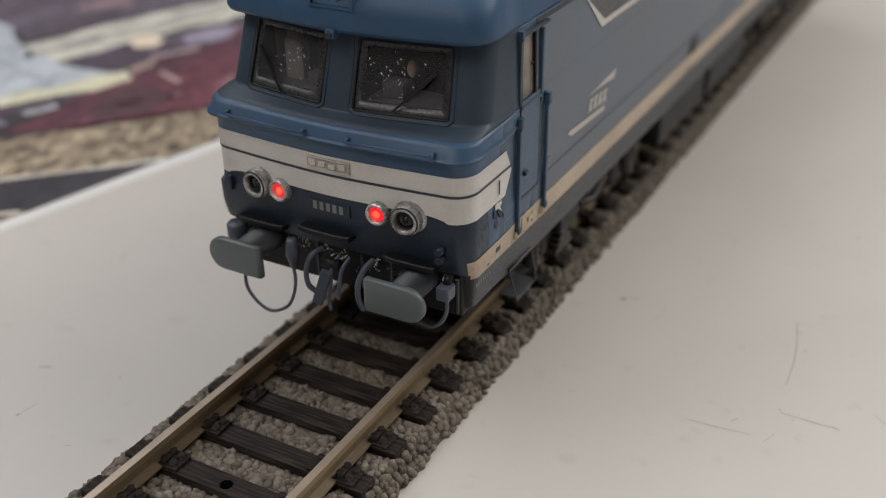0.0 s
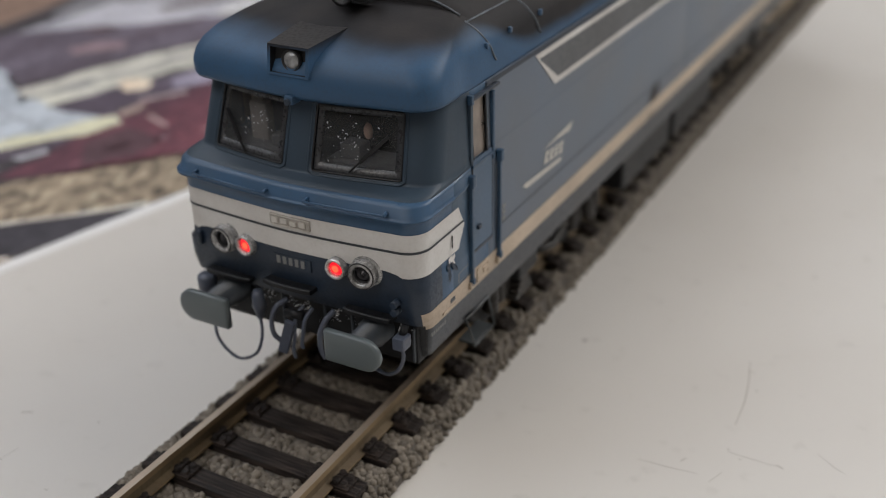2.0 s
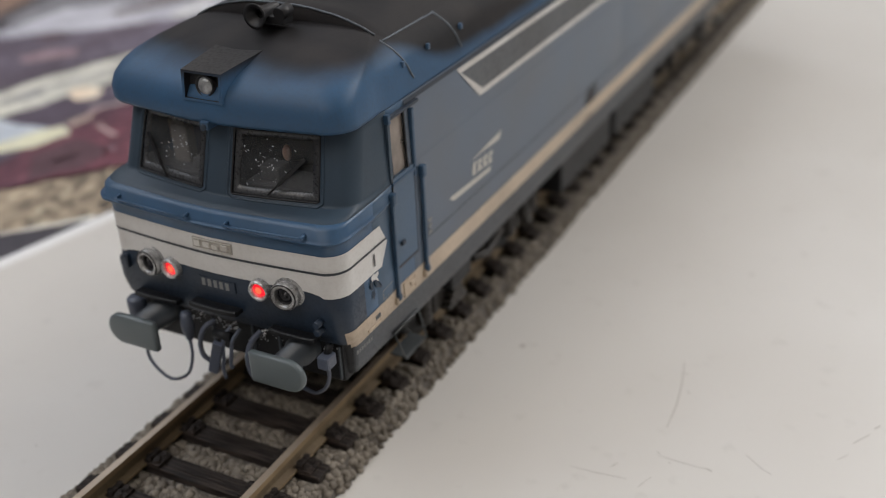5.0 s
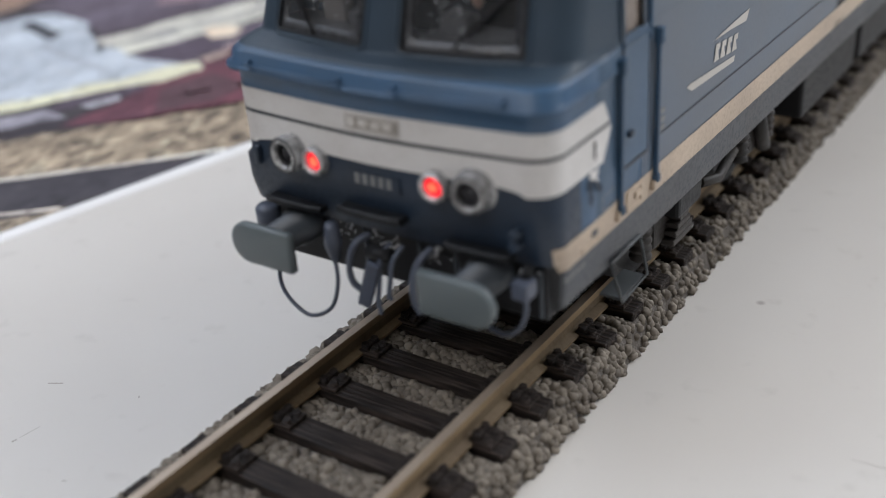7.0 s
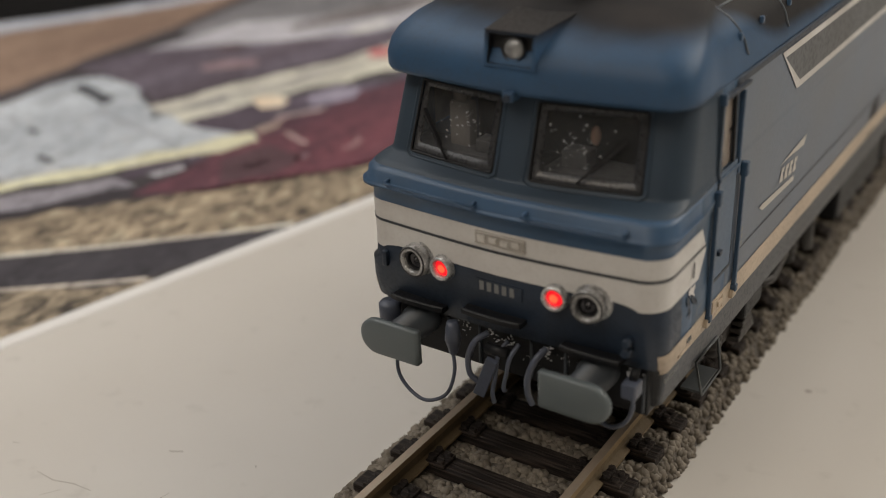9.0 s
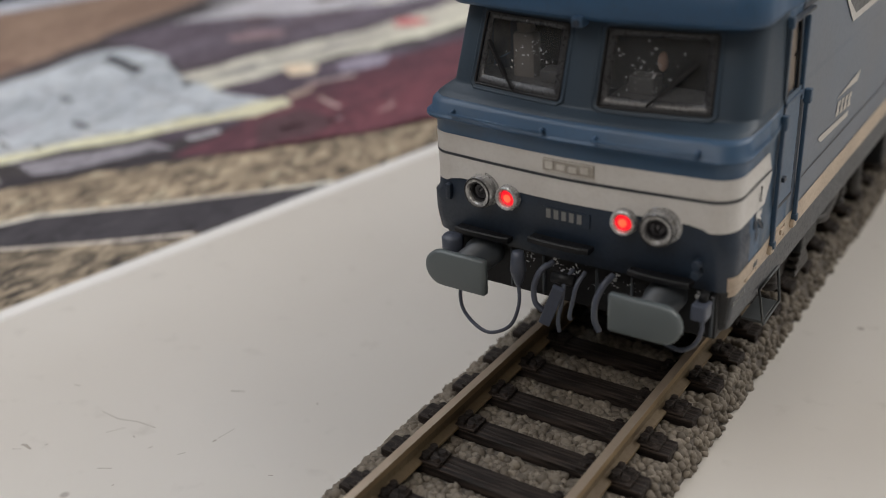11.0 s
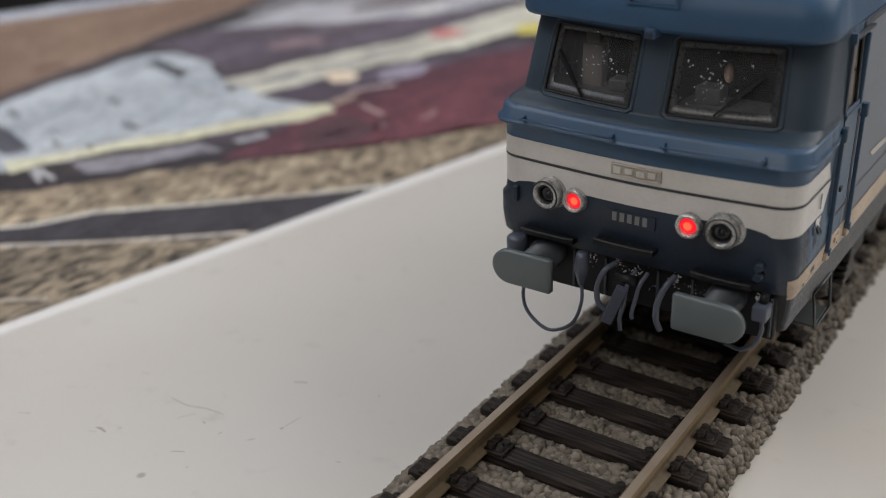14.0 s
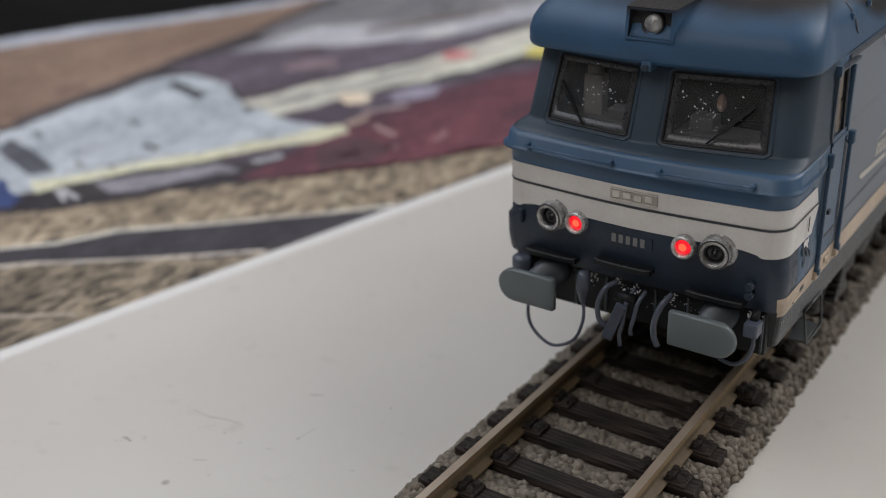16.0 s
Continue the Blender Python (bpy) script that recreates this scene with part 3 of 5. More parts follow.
        grid(bm, [[outline(z, u, d) for z, u in ring2] for ring2, d in ((outer, -0.2), (inner, -0.2), (inner, -0.5))], closed=True)
        lpart("glazing_border", bm, M_PANEEDGE, w, "greyish moulded border of the pane")
        rng = random.Random(5 + s)
        bm = bmesh.new()
        for k in range(46):
            u = a + (b - a) * min(0.95, max(0.05, rng.gauss(0.42 if s > 0 else 0.6, 0.17)))
            z = WZ0 + (WZ1 - WZ0) * min(0.95, max(0.05, rng.gauss(0.55, 0.17)))
            p = outline(z, u, -0.2)
            bmesh.ops.create_icosphere(bm, subdivisions=1, radius=rng.choice((0.03, 0.04, 0.05, 0.07, 0.1)), matrix=Matrix.Translation(p) @ pose(0, 0, 0, 0, rng.uniform(0, 180), 0) @ Matrix.Diagonal((1.5, 0.6, 0.7, 1)))
        lpart("dust_specks", bm, M_DUST, w, "white dust specks on the glass")
    for s in (-1, 1):
        w = lpart("door_window", grid_bm([[outline(z, s * u, -0.3) for u in (2.25, 2.5)] for z in (WZ0 - 0.6, WZ1 - 0.2)]), M_SIDEGLASS, loco, "cab door window with a lit haze in its beige film", shadow=False)
        per = [(WZ0 - 0.5, s * 2.26), (WZ0 - 0.5, s * 2.49), (WZ1 - 0.4, s * 2.49), (WZ1 - 0.4, s * 2.26)]
        lpart("gasket", tube(bmesh.new(), [outline(z, u, 0.0) for z, u in per], 0.16, 5, True), M_RUBBER, w)
    # wipers
    for (x0, z0), (x1, z1) in (((-7.4, 35.85), (-10.95, 39.65)), ((6.7, 36.05), (10.4, 39.85))):
        f = lambda x, z: outline(z, x / (ring(z)[0] - ring(z)[3]), 0.3)
        w = lpart("wiper", tube(bmesh.new(), [f(x0, z0), f((x0 + x1) / 2, (z0 + z1) / 2), f(x1, z1)], 0.13, 6), M_RUBBER, loco, "thin black wiper")
        p, q = f(x0 + (x1 - x0) * .3, z0 + (z1 - z0) * .3), f(x1, z1)
        lpart("wiper_blade", box(bmesh.new(), -0.16, 0.16, -0.16, 0.12, 0, (q - p).length + 0.3, 0.05, Matrix.Translation(p) @ (q - p).to_track_quat('Z', 'Y').to_matrix().to_4x4()), M_RUBBER, w)

    # cab interior
    lpart("cab_floor", box(bmesh.new(), -15, 15, 4.2, 21.5, 30.5, 31.0), M_CAB, loco)
    lpart("cab_back_wall", box(bmesh.new(), -15, 15, 21, 21.6, 31.1, 44.5), M_CABBACK, loco)
    bm = bmesh.new()
    box(bm, -14, -1.5, 5.2, 9.5, 31, 35.9, 0.3)
    box(bm, 2.0, 14, 5.2, 10.0, 31, 36.0, 0.3)
    box(bm, 3.4, 6.0, 6.2, 8.4, 36.0, 37.7, 0.2)
    box(bm, -6.0, -3.2, 6.0, 8.2, 35.9, 37.2, 0.2)
    lpart("control_desk", bm, M_CABGREY, loco, "grey control desk behind the windscreens")
    # Added block: its pale colour stands in for a bright reflection behind the pane.
    bm = bmesh.new()
    box(bm, -9.7, -7.2, 7.0, 8.6, 31, 40.4, 0.5)
    box(bm, -9.4, -7.6, 7.2, 8.4, 40.2, 41.6, 0.5)
    lpart("cab_patch_block", bm, M_PATCH, loco, "beige upright block added for a bright patch in the pane")
    if lit:
        bm = bmesh.new()
        bmesh.ops.create_uvsphere(bm, u_segments=14, v_segments=10, radius=1.0, matrix=Matrix.Translation((6.1, 8.0, 38.9)) @ Matrix.Diagonal((0.5, 0.55, 0.95, 1)))
        lpart("cab_figure", bm, M_FIGURE, loco, "small painted driver figure", smooth=True)

    # roof headlight box, sun clip, horn, hatch
    bm = bmesh.new()
    prof = [(-2.65, 2.5, 45.9), (2.65, 2.5, 45.9), (2.65, 2.9, 49.15), (-2.65, 2.9, 49.15)]
    back = [(-4.8, 9.0, 45.9), (4.8, 9.0, 45.9), (3.3, 11.5, 49.9), (-3.3, 11.5, 49.9)]
    fv, bv = [bm.verts.new(p) for p in prof], [bm.verts.new(p) for p in back]
    for k in range(4):
        bm.faces.new((fv[k], fv[(k + 1) % 4], bv[(k + 1) % 4], bv[k])).material_index = int(k == 2)
    inn = [bm.verts.new((p[0] * 0.86, p[1], 47.5 + (p[2] - 47.5) * 0.82)) for p in prof]
    dep = [bm.verts.new(v.co + Vector((0, 0.9, 0))) for v in inn]
    for k in range(4):
        bm.faces.new((fv[k], fv[(k + 1) % 4], inn[(k + 1) % 4], inn[k]))
        bm.faces.new((inn[k], inn[(k + 1) % 4], dep[(k + 1) % 4], dep[k])).material_index = 2
    bm.faces.new(dep).material_index = 2
    hb = lpart("roof_headlight_box", bm, [M_ROOF, M_SOOT, M_RUBBER], loco, "square roof headlight housing blackened on top")
    lpart("headlight_rim", lathe(bmesh.new(), (0.15, 3.6, 47.5), (0, -1, 0.1), [(0, 1.2), (0.6, 1.2), (0.66, 1.08), (0.25, 0.98)], 20), M_RUBBER, hb)
    lpart("headlight_lens", lathe(bmesh.new(), (0.15, 3.4, 47.5), (0, -1, 0.1), [(0, 1.05), (0.3, 0.96), (0.5, 0.66), (0.6, 0.02)], 16), M_CLEAR, hb, "clear glass roof headlight lens")
    lpart("brow_clip", box(bmesh.new(), -0.5, 0.65, 2.0, 3.6, 42.9, 43.9, 0.2), M_BLUE, loco)
    lpart("brow_clip", cyl(bmesh.new(), (0.1, 1.7, 43.3), (0.1, 3.2, 43.3), 0.35, n=10), M_DARKBLUE, loco)
    # raised walkway over the roof
    bm = bmesh.new()
    rows = []
    for y, dz in ((16.4, -0.8), (16.5, 0.75), (16.8, 1.1), (18.5, 1.15), (30, 1.15), (60, 1.15), (MID, 1.15)):
        rows.append([Vector((x, y + abs(x) * 0.12 * (1 if y < 20 else 0), float(np.interp(abs(x), [0, 4, 8, 10.5, 12.4, 12.9], [52.0, 51.75, 50.9, 50.0, 49.0, 48.2])) + dz)) for x in np.linspace(-12.9, 12.9, 19)])
    grid(bm, rows)
    lpart("roof_cover", bm, M_ROOF, loco, "raised sooty roof cover over the engine room")
    for s in (-1, 1):
        for y, z in ((18.5, 46.6), (24.5, 46.9), (33, 46.9)):
            lpart("lifting_eye", box(bmesh.new(), s * 15.35 - 0.22, s * 15.35 + 0.22, y, y + 0.5, z - 0.2, z + 0.5, 0.12), M_BLUE, loco)
    # cover edge and ribs, in a pale colour that imitates their highlights
    edge = [(x, 16.55 + abs(x) * 0.12, float(np.interp(abs(x), [0, 4, 8, 10.5, 12.4, 12.9], [52.0, 51.75, 50.9, 50.0, 49.0, 48.2])) + 1.02) for x in np.linspace(-12.4, 12.4, 17)]
    lpart("cover_edge", tube(bmesh.new(), edge, 0.12, 6), M_EDGE, loco, "roof cover edge with its highlight in the colour")
    for s in (-1, 1):
        for y0 in (18.1, 30.4):
            pts = [outline(z, s * side_u(z, y0 + (49.4 - z) * 0.5), 0.04) for z in (49.4, 48.6, 47.8, 47.0, 46.2, 45.4, 44.7)]
            lpart("roof_rib", tube(bmesh.new(), pts, 0.13, 6), M_EDGE, loco, "thin roof shoulder rib with its highlight in the colour")
        pts = [outline(49.3, s * side_u(49.3, y), 0.06) for y in (18.4, 20.0, 22.0, 25.0, 30.4)]
        lpart("roof_rib", tube(bmesh.new(), pts, 0.1, 6), M_EDGE, loco)
    h = lpart("horn", lathe(bmesh.new(), (0.9, 14.5, 52.7), (0, -1, 0), [(-1.5, 0.6), (1.0, 0.75), (2.2, 1.25), (2.6, 1.5), (2.5, 1.15), (1.5, 0.5)], 16), M_RUBBER, loco, "small black roof horn")
    lpart("horn_foot", box(bmesh.new(), -1.2, 3.6, 13.4, 15.4, 51.5, 52.4, 0.2), M_RUBBER, h)
    lpart("horn_valve", cyl(bmesh.new(), (3.2, 13.3, 52.7), (3.2, 15.2, 52.9), 0.75, n=14), M_RUBBER, h)

    # lamps
    for s in (-1, 1):
        p = Vector((s * 9.53, 0.75, 25.7))
        hl = lpart("headlight", lathe(bmesh.new(), p, (s * 0.1, -1, 0), [(0, 1.74), (0.9, 1.74), (1.25, 1.68), (1.4, 1.5), (1.4, 1.22), (1.2, 1.08), (0.6, 1.0)], 24), M_SILVER, loco, "worn silver headlight bezel, unlit")
        lpart("groove", lathe(bmesh.new(), p, (s * 0.1, -1, 0), [(1.3, 1.62), (1.44, 1.6), (1.44, 1.5), (1.3, 1.48)], 24), M_RUBBER, hl, "dark seam in the bezel")
        lpart("inner_ring", lathe(bmesh.new(), p, (s * 0.1, -1, 0), [(0.6, 1.08), (1.0, 1.06), (1.05, 0.98), (0.9, 0.9), (0.5, 0.9)], 20), M_RUBBER, hl)
        lpart("lens", lathe(bmesh.new(), p + Vector((0, -0.5, 0)), (s * 0.1, -1, 0), [(0, 1.05), (0.2, 0.85), (0.3, 0.6), (0.1, 0.45), (0.15, 0.3), (0.4, 0.2), (0.45, 0.02)], 18), M_LENS, hl, "dark headlight lens")
        lpart("mounting_plate", lathe(bmesh.new(), Vector((s * 9.53 + 0.3, 0.95, 25.9)), (s * 0.12, -1, 0), [(0, 1.95), (0.5, 1.92), (0.6, 1.8), (0.6, 0.1)], 24), M_SILVER, hl)
        p = Vector((s * 6.24, 0.45, 25.7))
        tl = lpart("tail_lamp", lathe(bmesh.new(), p, (s * 0.06, -1, 0), [(0, 1.34), (0.85, 1.32), (1.1, 1.22), (1.14, 1.02), (0.9, 0.86), (0.4, 0.82)], 22), M_SILVER, loco, "red tail lamp in a worn silver bezel")
        lpart("lens", lathe(bmesh.new(), p + Vector((0, -0.4, 0)), (s * 0.06, -1, 0), [(0, 0.88), (0.25, 0.8), (0.42, 0.5), (0.48, 0.02)], 18), M_RED if lit else M_LENS, tl, "glowing red lens" if lit else "")
        if lit:
            lpart("bulb", lathe(bmesh.new(), p + Vector((0, -0.86, 0)), (s * 0.06, -1, 0), [(0, 0.44), (0.04, 0.34), (0.06, 0.02)], 14), M_BULB, tl, "brighter core of the lamp")

    # plate with raised marks, running-number bars, ledges, rails
    bm = bmesh.new()
    box(bm, -2.3, 3.15, -0.26, 0.1, 29.4, 30.75, 0.12)
    pl = lpart("maker_plate", bm, M_PLATE, loco, "small raised greyish plate with worn marks")
    for k in range(4):
        x = -1.95 + k * 1.25
        lpart("raised_mark", box(bmesh.new(), x, x + 0.85, -0.46, -0.22, 29.72 + 0.1 * (k % 2), 30.5 - 0.1 * (k % 3), 0.1), M_PLATEMARK, pl)
    for z in (29.46, 30.62):
        lpart("rim", box(bmesh.new(), -2.25, 3.1, -0.36, -0.2, z, z + 0.1, 0.03), M_PLATEMARK, pl)
    npl = lpart("number_panel", box(bmesh.new(), -2.3, 2.75, -0.16, 0.3, 24.2, 25.65, 0.04), M_DARKBLUE, loco, "dark panel with pale bars")
    for k in range(5):
        x = -1.95 + k * 0.84
        bm = bmesh.new()
        box(bm, x, x + 0.5, -0.2, -0.1, 24.5, 25.45)
        lpart("bar", bm, M_BAR, npl)
    for x0, x1, y0, z in ((-3.5, 3.1, -1.5, 22.1), (-12.7, -6.3, -0.7, 20.9), (6.9, 13.0, -0.7, 20.6)):
        prof = [(1.4, z + 0.2), (y0 + 0.5, z + 0.25), (y0 + 0.15, z + 0.42), (y0, z + 0.3), (y0, z - 0.15), (y0 + 0.3, z - 0.3), (1.4, z - 0.25)]
        bm = bmesh.new()
        vs = grid(bm, [[(x, y + 0.25 * (abs(x - (x0 + x1) / 2) / (x1 - x0) * 2) ** 4, h) for y, h in prof] for x in np.linspace(x0, x1, 9)], closed=True, smooth=False)
        bm.faces.new(vs[0]), bm.faces.new(vs[-1])
        lpart("step_ledge", bm, M_BLACK, loco, "black ledge with a raised lip")
    for pts in ([(-12.6, 33.6), (-7.0, 33.6), (-2.05, 33.6)], [(3.4, 33.6), (7.0, 33.6), (10.3, 33.6), (12.9, 33.6)]):
        f = lambda x, z: Vector((x, -1.35 + 1.2 * (abs(x) / 16.0) ** 1.5, z))
        r = lpart("handrail", tube(bmesh.new(), [f(*p) for p in pts], 0.13, 6), M_BLUE, loco, "thin blue handrail on the nose ledge")
        for x, z in (pts[0], pts[-1]):
            lpart("bracket", cyl(bmesh.new(), f(x, z), f(x, z) + Vector((0, 1.0, 0.05)), 0.2, n=8), M_BLUE, r)
    for x, z in ((13.5, 22.9), (13.5, 21.9)):
        lpart("lamp_bracket", cyl(bmesh.new(), (x, -0.4, z), (x, 1.2, z), 0.42, n=10), M_DARKBLUE, loco)
    lpart("lamp_bracket", box(bmesh.new(), -14.2, -13.5, 0.2, 1.8, 23.8, 25.6, 0.3), M_DARKBLUE, loco)

    # buffers
    for s in (-1, 1):
        b = lpart("buffer", lathe(bmesh.new(), (s * 10.2, 2.6, 18.2), (0, -1, 0), [(0, 1.9), (2.4, 1.85), (2.5, 1.6), (6.5, 1.55), (6.55, 0.05)], 22), M_SHANK, loco, "grey plastic buffer with a half-round head")
        bm = bmesh.new()
        # squared towards the middle, half round outside
        edge = [(9.5, 16.28), (6.95, 16.28), (6.75, 16.45), (6.75, 18.2), (6.75, 20.05), (6.95, 20.22), (9.5, 20.22)]
        for k in range(13):
            a = math.pi / 2 - math.pi * k / 12
            edge.append((12.0 + 1.98 * math.cos(a), 18.25 + 1.97 * math.sin(a)))
        cx, cz, rings = 10.3, 18.25, []
        for y, k in ((-3.6, 0.0), (-3.6, 0.96), (-3.68, 1.0), (-4.2, 1.0), (-4.36, 0.955), (-4.42, 0.88), (-4.52, 0.6), (-4.58, 0.3), (-4.6, 0.0)):
            if k:
                rings.append([bm.verts.new((s * (cx + (x - cx) * k), y, cz + (z - cz) * k)) for x, z in edge])
            else:
                rings.append([bm.verts.new((s * cx, y, cz))])
        n = len(edge)
        for p, q in zip(rings, rings[1:]):
            for k in range(n):
                j = (k + 1) % n
                ring4 = [p[k % len(p)], p[j % len(p)], q[j % len(q)], q[k % len(q)]]
                f = bm.faces.new([v for i, v in enumerate(ring4) if v not in ring4[:i]])
                f.smooth = True
        bmesh.ops.recalc_face_normals(bm, faces=bm.faces)
        lpart("buffer_head", bm, M_GREY, b)

    # hoses, cables, hook
    def hose(name, ctrl, r, mat=M_HOSE, label=""):
        return lpart(name, tube(bmesh.new(), spline(ctrl, 8), r, 8), mat, loco, label)
    c = hose("cable", [(-4.9, -0.8, 17.0), (-4.75, -1.0, 14.4), (-5.8, -1.2, 11.6), (-8.4, -1.4, 10.2), (-10.9, -1.3, 11.3), (-12.0, -1.0, 13.4), (-12.2, 0.5, 17.0)], 0.2, M_HOSE, "thin grey cable hanging in a loop")
    lpart("plug", lathe(bmesh.new(), (-5.0, -0.6, 19.6), (0.03, -0.05, -1), [(-0.6, 0.02), (-0.6, 0.6), (0, 0.72), (1.5, 0.85), (1.7, 0.75), (2.9, 0.42), (3.2, 0.25), (3.2, 0.02)], 12), M_HOSE, c)
    c = hose("cable", [(14.3, -0.2, 18.0), (14.5, -0.3, 16.4), (14.0, -0.6, 14.9), (12.8, -0.9, 14.1), (11.2, -0.9, 14.3)], 0.22, M_HOSE, "grey cable curling below the buffer")
    lpart("plug", box(bmesh.new(), 13.5, 15.0, -1.0, 0.8, 17.6, 19.2, 0.25), M_HOSE, c)
    lpart("socket", cyl(bmesh.new(), (14.2, 0.2, 19.0), (14.2, 0.9, 20.0), 0.45, n=10), M_BLACK, c)
    lpart("socket", lathe(bmesh.new(), (-13.6, 0.4, 17.0), (0, 0, 1), [(0, 0.7), (0.3, 1.15), (2.5, 1.2), (2.8, 0.95), (2.8, 0.05)], 14), M_HOSE, loco, "blue-grey socket beside the buffer")
    hose("brake_hose", [(-1.3, 0.2, 19.6), (-2.1, -1.0, 19.0), (-2.7, -1.4, 17.2), (-2.6, -1.4, 15.4), (-1.9, -1.1, 14.5)], 0.31, M_HOSE, "curved blue-grey brake hose")
    hose("brake_hose", [(5.1, 0.4, 19.6), (4.6, -0.8, 18.8), (4.0, -1.2, 17.0), (3.9, -1.1, 15.0), (4.3, -0.9, 13.7)], 0.33, M_HOSE, "curved blue-grey brake hose")
    bm = bmesh.new()
    box(bm, -0.62, 0.62, -0.28, 0.28, -3.6, 1.6, 0.12, Matrix.Translation((-0.35, -1.5, 16.4)) @ pose(0, 0, 0, 10, 20, 14))
    hk = lpart("coupling_hook", bm, M_HOSE, loco, "flat blue-grey coupling lever hanging down")
    for dx, dz in ((0.0, 0.0), (1.3, 0.9)):
        lpart("link", tube(bmesh.new(), spline([(0.9 + dx, 0.2, 19.3), (0.5 + dx, -0.9, 18.2), (0.2 + dx, -1.1, 15.6 + dz), (-0.2 + dx, -1.0, 13.8 + dz), (-0.1 + dx, -0.9, 12.4 + 2 * dz)], 6), 0.24, 6), M_HOSE, hk)
    lpart("pivot", lathe(bmesh.new(), (-1.0, -0.6, 18.4), (1, 0, 0), [(0, 0.05), (0, 0.6), (2.4, 0.6), (2.4, 0.05)], 12), M_BLACK, hk)
    rng = random.Random(11)
    bm = bmesh.new()
    for k in range(170):
        # daubs round the hose ends, and a thin scatter over the beam
        cx, cz, w = rng.choice(((-1.6, 19.0, 0.4), (-0.2, 18.3, 0.4), (1.0, 18.9, 0.5), (4.9, 19.1, 0.4), (4.6, 18.4, 0.4), (2.4, 17.6, 0.9), (13.6, 18.9, 0.4), (7.2, 17.4, 1.0), (-5.0, 18.6, 0.4)))
        p = Vector((rng.gauss(cx, w), rng.uniform(0.9, 2.1) if w < 0.6 else 2.08, min(19.5, rng.gauss(cz, w))))
        r = rng.choice((0.035, 0.045, 0.06, 0.08, 0.12)) if w < 0.6 else rng.choice((0.03, 0.045, 0.06))
        bmesh.ops.create_icosphere(bm, subdivisions=1, radius=r, matrix=Matrix.Translation(p) @ pose(0, 0, 0, rng.uniform(0, 90), rng.uniform(0, 180), 0) @ Matrix.Diagonal((1.7, 0.7, 0.8, 1)))
    lpart("glue_specks", bm, M_DUST, loco, "white specks of dried glue")
    lpart("buffer_beam_plate", box(bmesh.new(), -15.0, 15.0, 2.1, 4.5, 14.2, 19.4, 0.3), M_BLACK, loco)

    for x in (-7.2, -3.4, 2.6, 6.4, 14.6):
        lpart("beam_rib", box(bmesh.new(), x - 0.12, x + 0.12, 1.75, 2.2, 14.6, 19.0, 0.06), M_SHANK, loco)

    # doors, grab posts, hinges, side steps
    for s in (-1, 1):
        X = lambda d: s * (16.25 + d)

        def slab(bm, d0, d1, y0, y1, z0, z1, bev=0.0):
            return box(bm, min(X(d0), X(d1)), max(X(d0), X(d1)), y0, y1, z0, z1, bev)
        d = lpart("cab_door", slab(bmesh.new(), 0.02, 0.14, 13.2, 18.0, 23.9, 35.2, 0.05), M_CABSIDE, loco, "blue cab door with dark bottom seam")
        lpart("seam", slab(bmesh.new(), 0.02, 0.2, 13.2, 18.0, 23.6, 23.9), M_LINE, d)
        lpart("door_handle", slab(bmesh.new(), 0.1, 0.5, 13.9, 14.7, 26.4, 26.9, 0.1), M_DARKBLUE, d)
        for y, z0, z1 in ((12.4, 20.2, 33.6), (19.6, 20.4, 34.2)):
            g = lpart("grab_rail", slab(bmesh.new(), 0.1, 0.55, y - 0.24, y + 0.24, z0, z1, 0.1), M_GRAB, loco, "flat blue grab rail beside the door")
            lpart("cap", slab(bmesh.new(), 0.0, 0.8, y - 0.42, y + 0.42, z1 - 1.3, z1 + 0.2, 0.2), M_GRAB, g)
            lpart("rail_end", slab(bmesh.new(), 0.0, 0.7, y - 0.32, y + 0.32, z0 - 0.3, z0 + 0.5, 0.15), M_GRAB, g)
        for y in (13.1, 18.05):
            lpart("door_seam", slab(bmesh.new(), 0.02, 0.17, y - 0.07, y + 0.07, 23.6, 35.2), M_LINE, d)
        lpart("window_post", slab(bmesh.new(), -0.3, 0.3, 18.0, 18.6, 33.6, 41.9, 0.15), M_GRAB, loco)
        lpart("window_post", slab(bmesh.new(), -0.5, 0.12, 12.8, 13.4, 34.8, 41.9, 0.08), M_PILLAR, loco)
        lpart("gutter_bracket", slab(bmesh.new(), -0.5, 0.3, 12.8, 13.4, 41.8, 42.9, 0.12), M_GRAB, loco)
        lpart("door_sill_rail", slab(bmesh.new(), 0.0, 0.3, 13.0, 18.6, 34.3, 34.7, 0.08), M_GRAB, loco)
        lpart("gutter", slab(bmesh.new(), -0.3, 0.3, 13.0, 19.8, 42.2, 42.55, 0.1), M_DARKBLUE, loco)
        for y0, y1 in ((5.6, 8.6), (14.0, 17.0)):
            st = lpart("foot_recess", slab(bmesh.new(), -0.3, 0.1, y0 + 0.25, y1 - 0.25, 19.45, 20.95), M_CREAM, loco, "pale framed foot recess in the skirt")
            for a, b, z0, z1 in ((y0, y0 + 0.28, 19.2, 21.2), (y1 - 0.28, y1, 19.2, 21.2), (y0 + 0.28, y1 - 0.28, 19.2, 19.48), (y0 + 0.28, y1 - 0.28, 20.92, 21.2)):
                lpart("recess_frame", slab(bmesh.new(), -0.1, 0.2, a, b, z0, z1, 0.05), M_CREAM, st)
            lpart("foot_rest", slab(bmesh.new(), 0.05, 0.3, y0 + 1.5, y1 - 0.4, 20.0, 20.6, 0.08), M_SKIRT if y0 < 10 else M_CREAM, st)
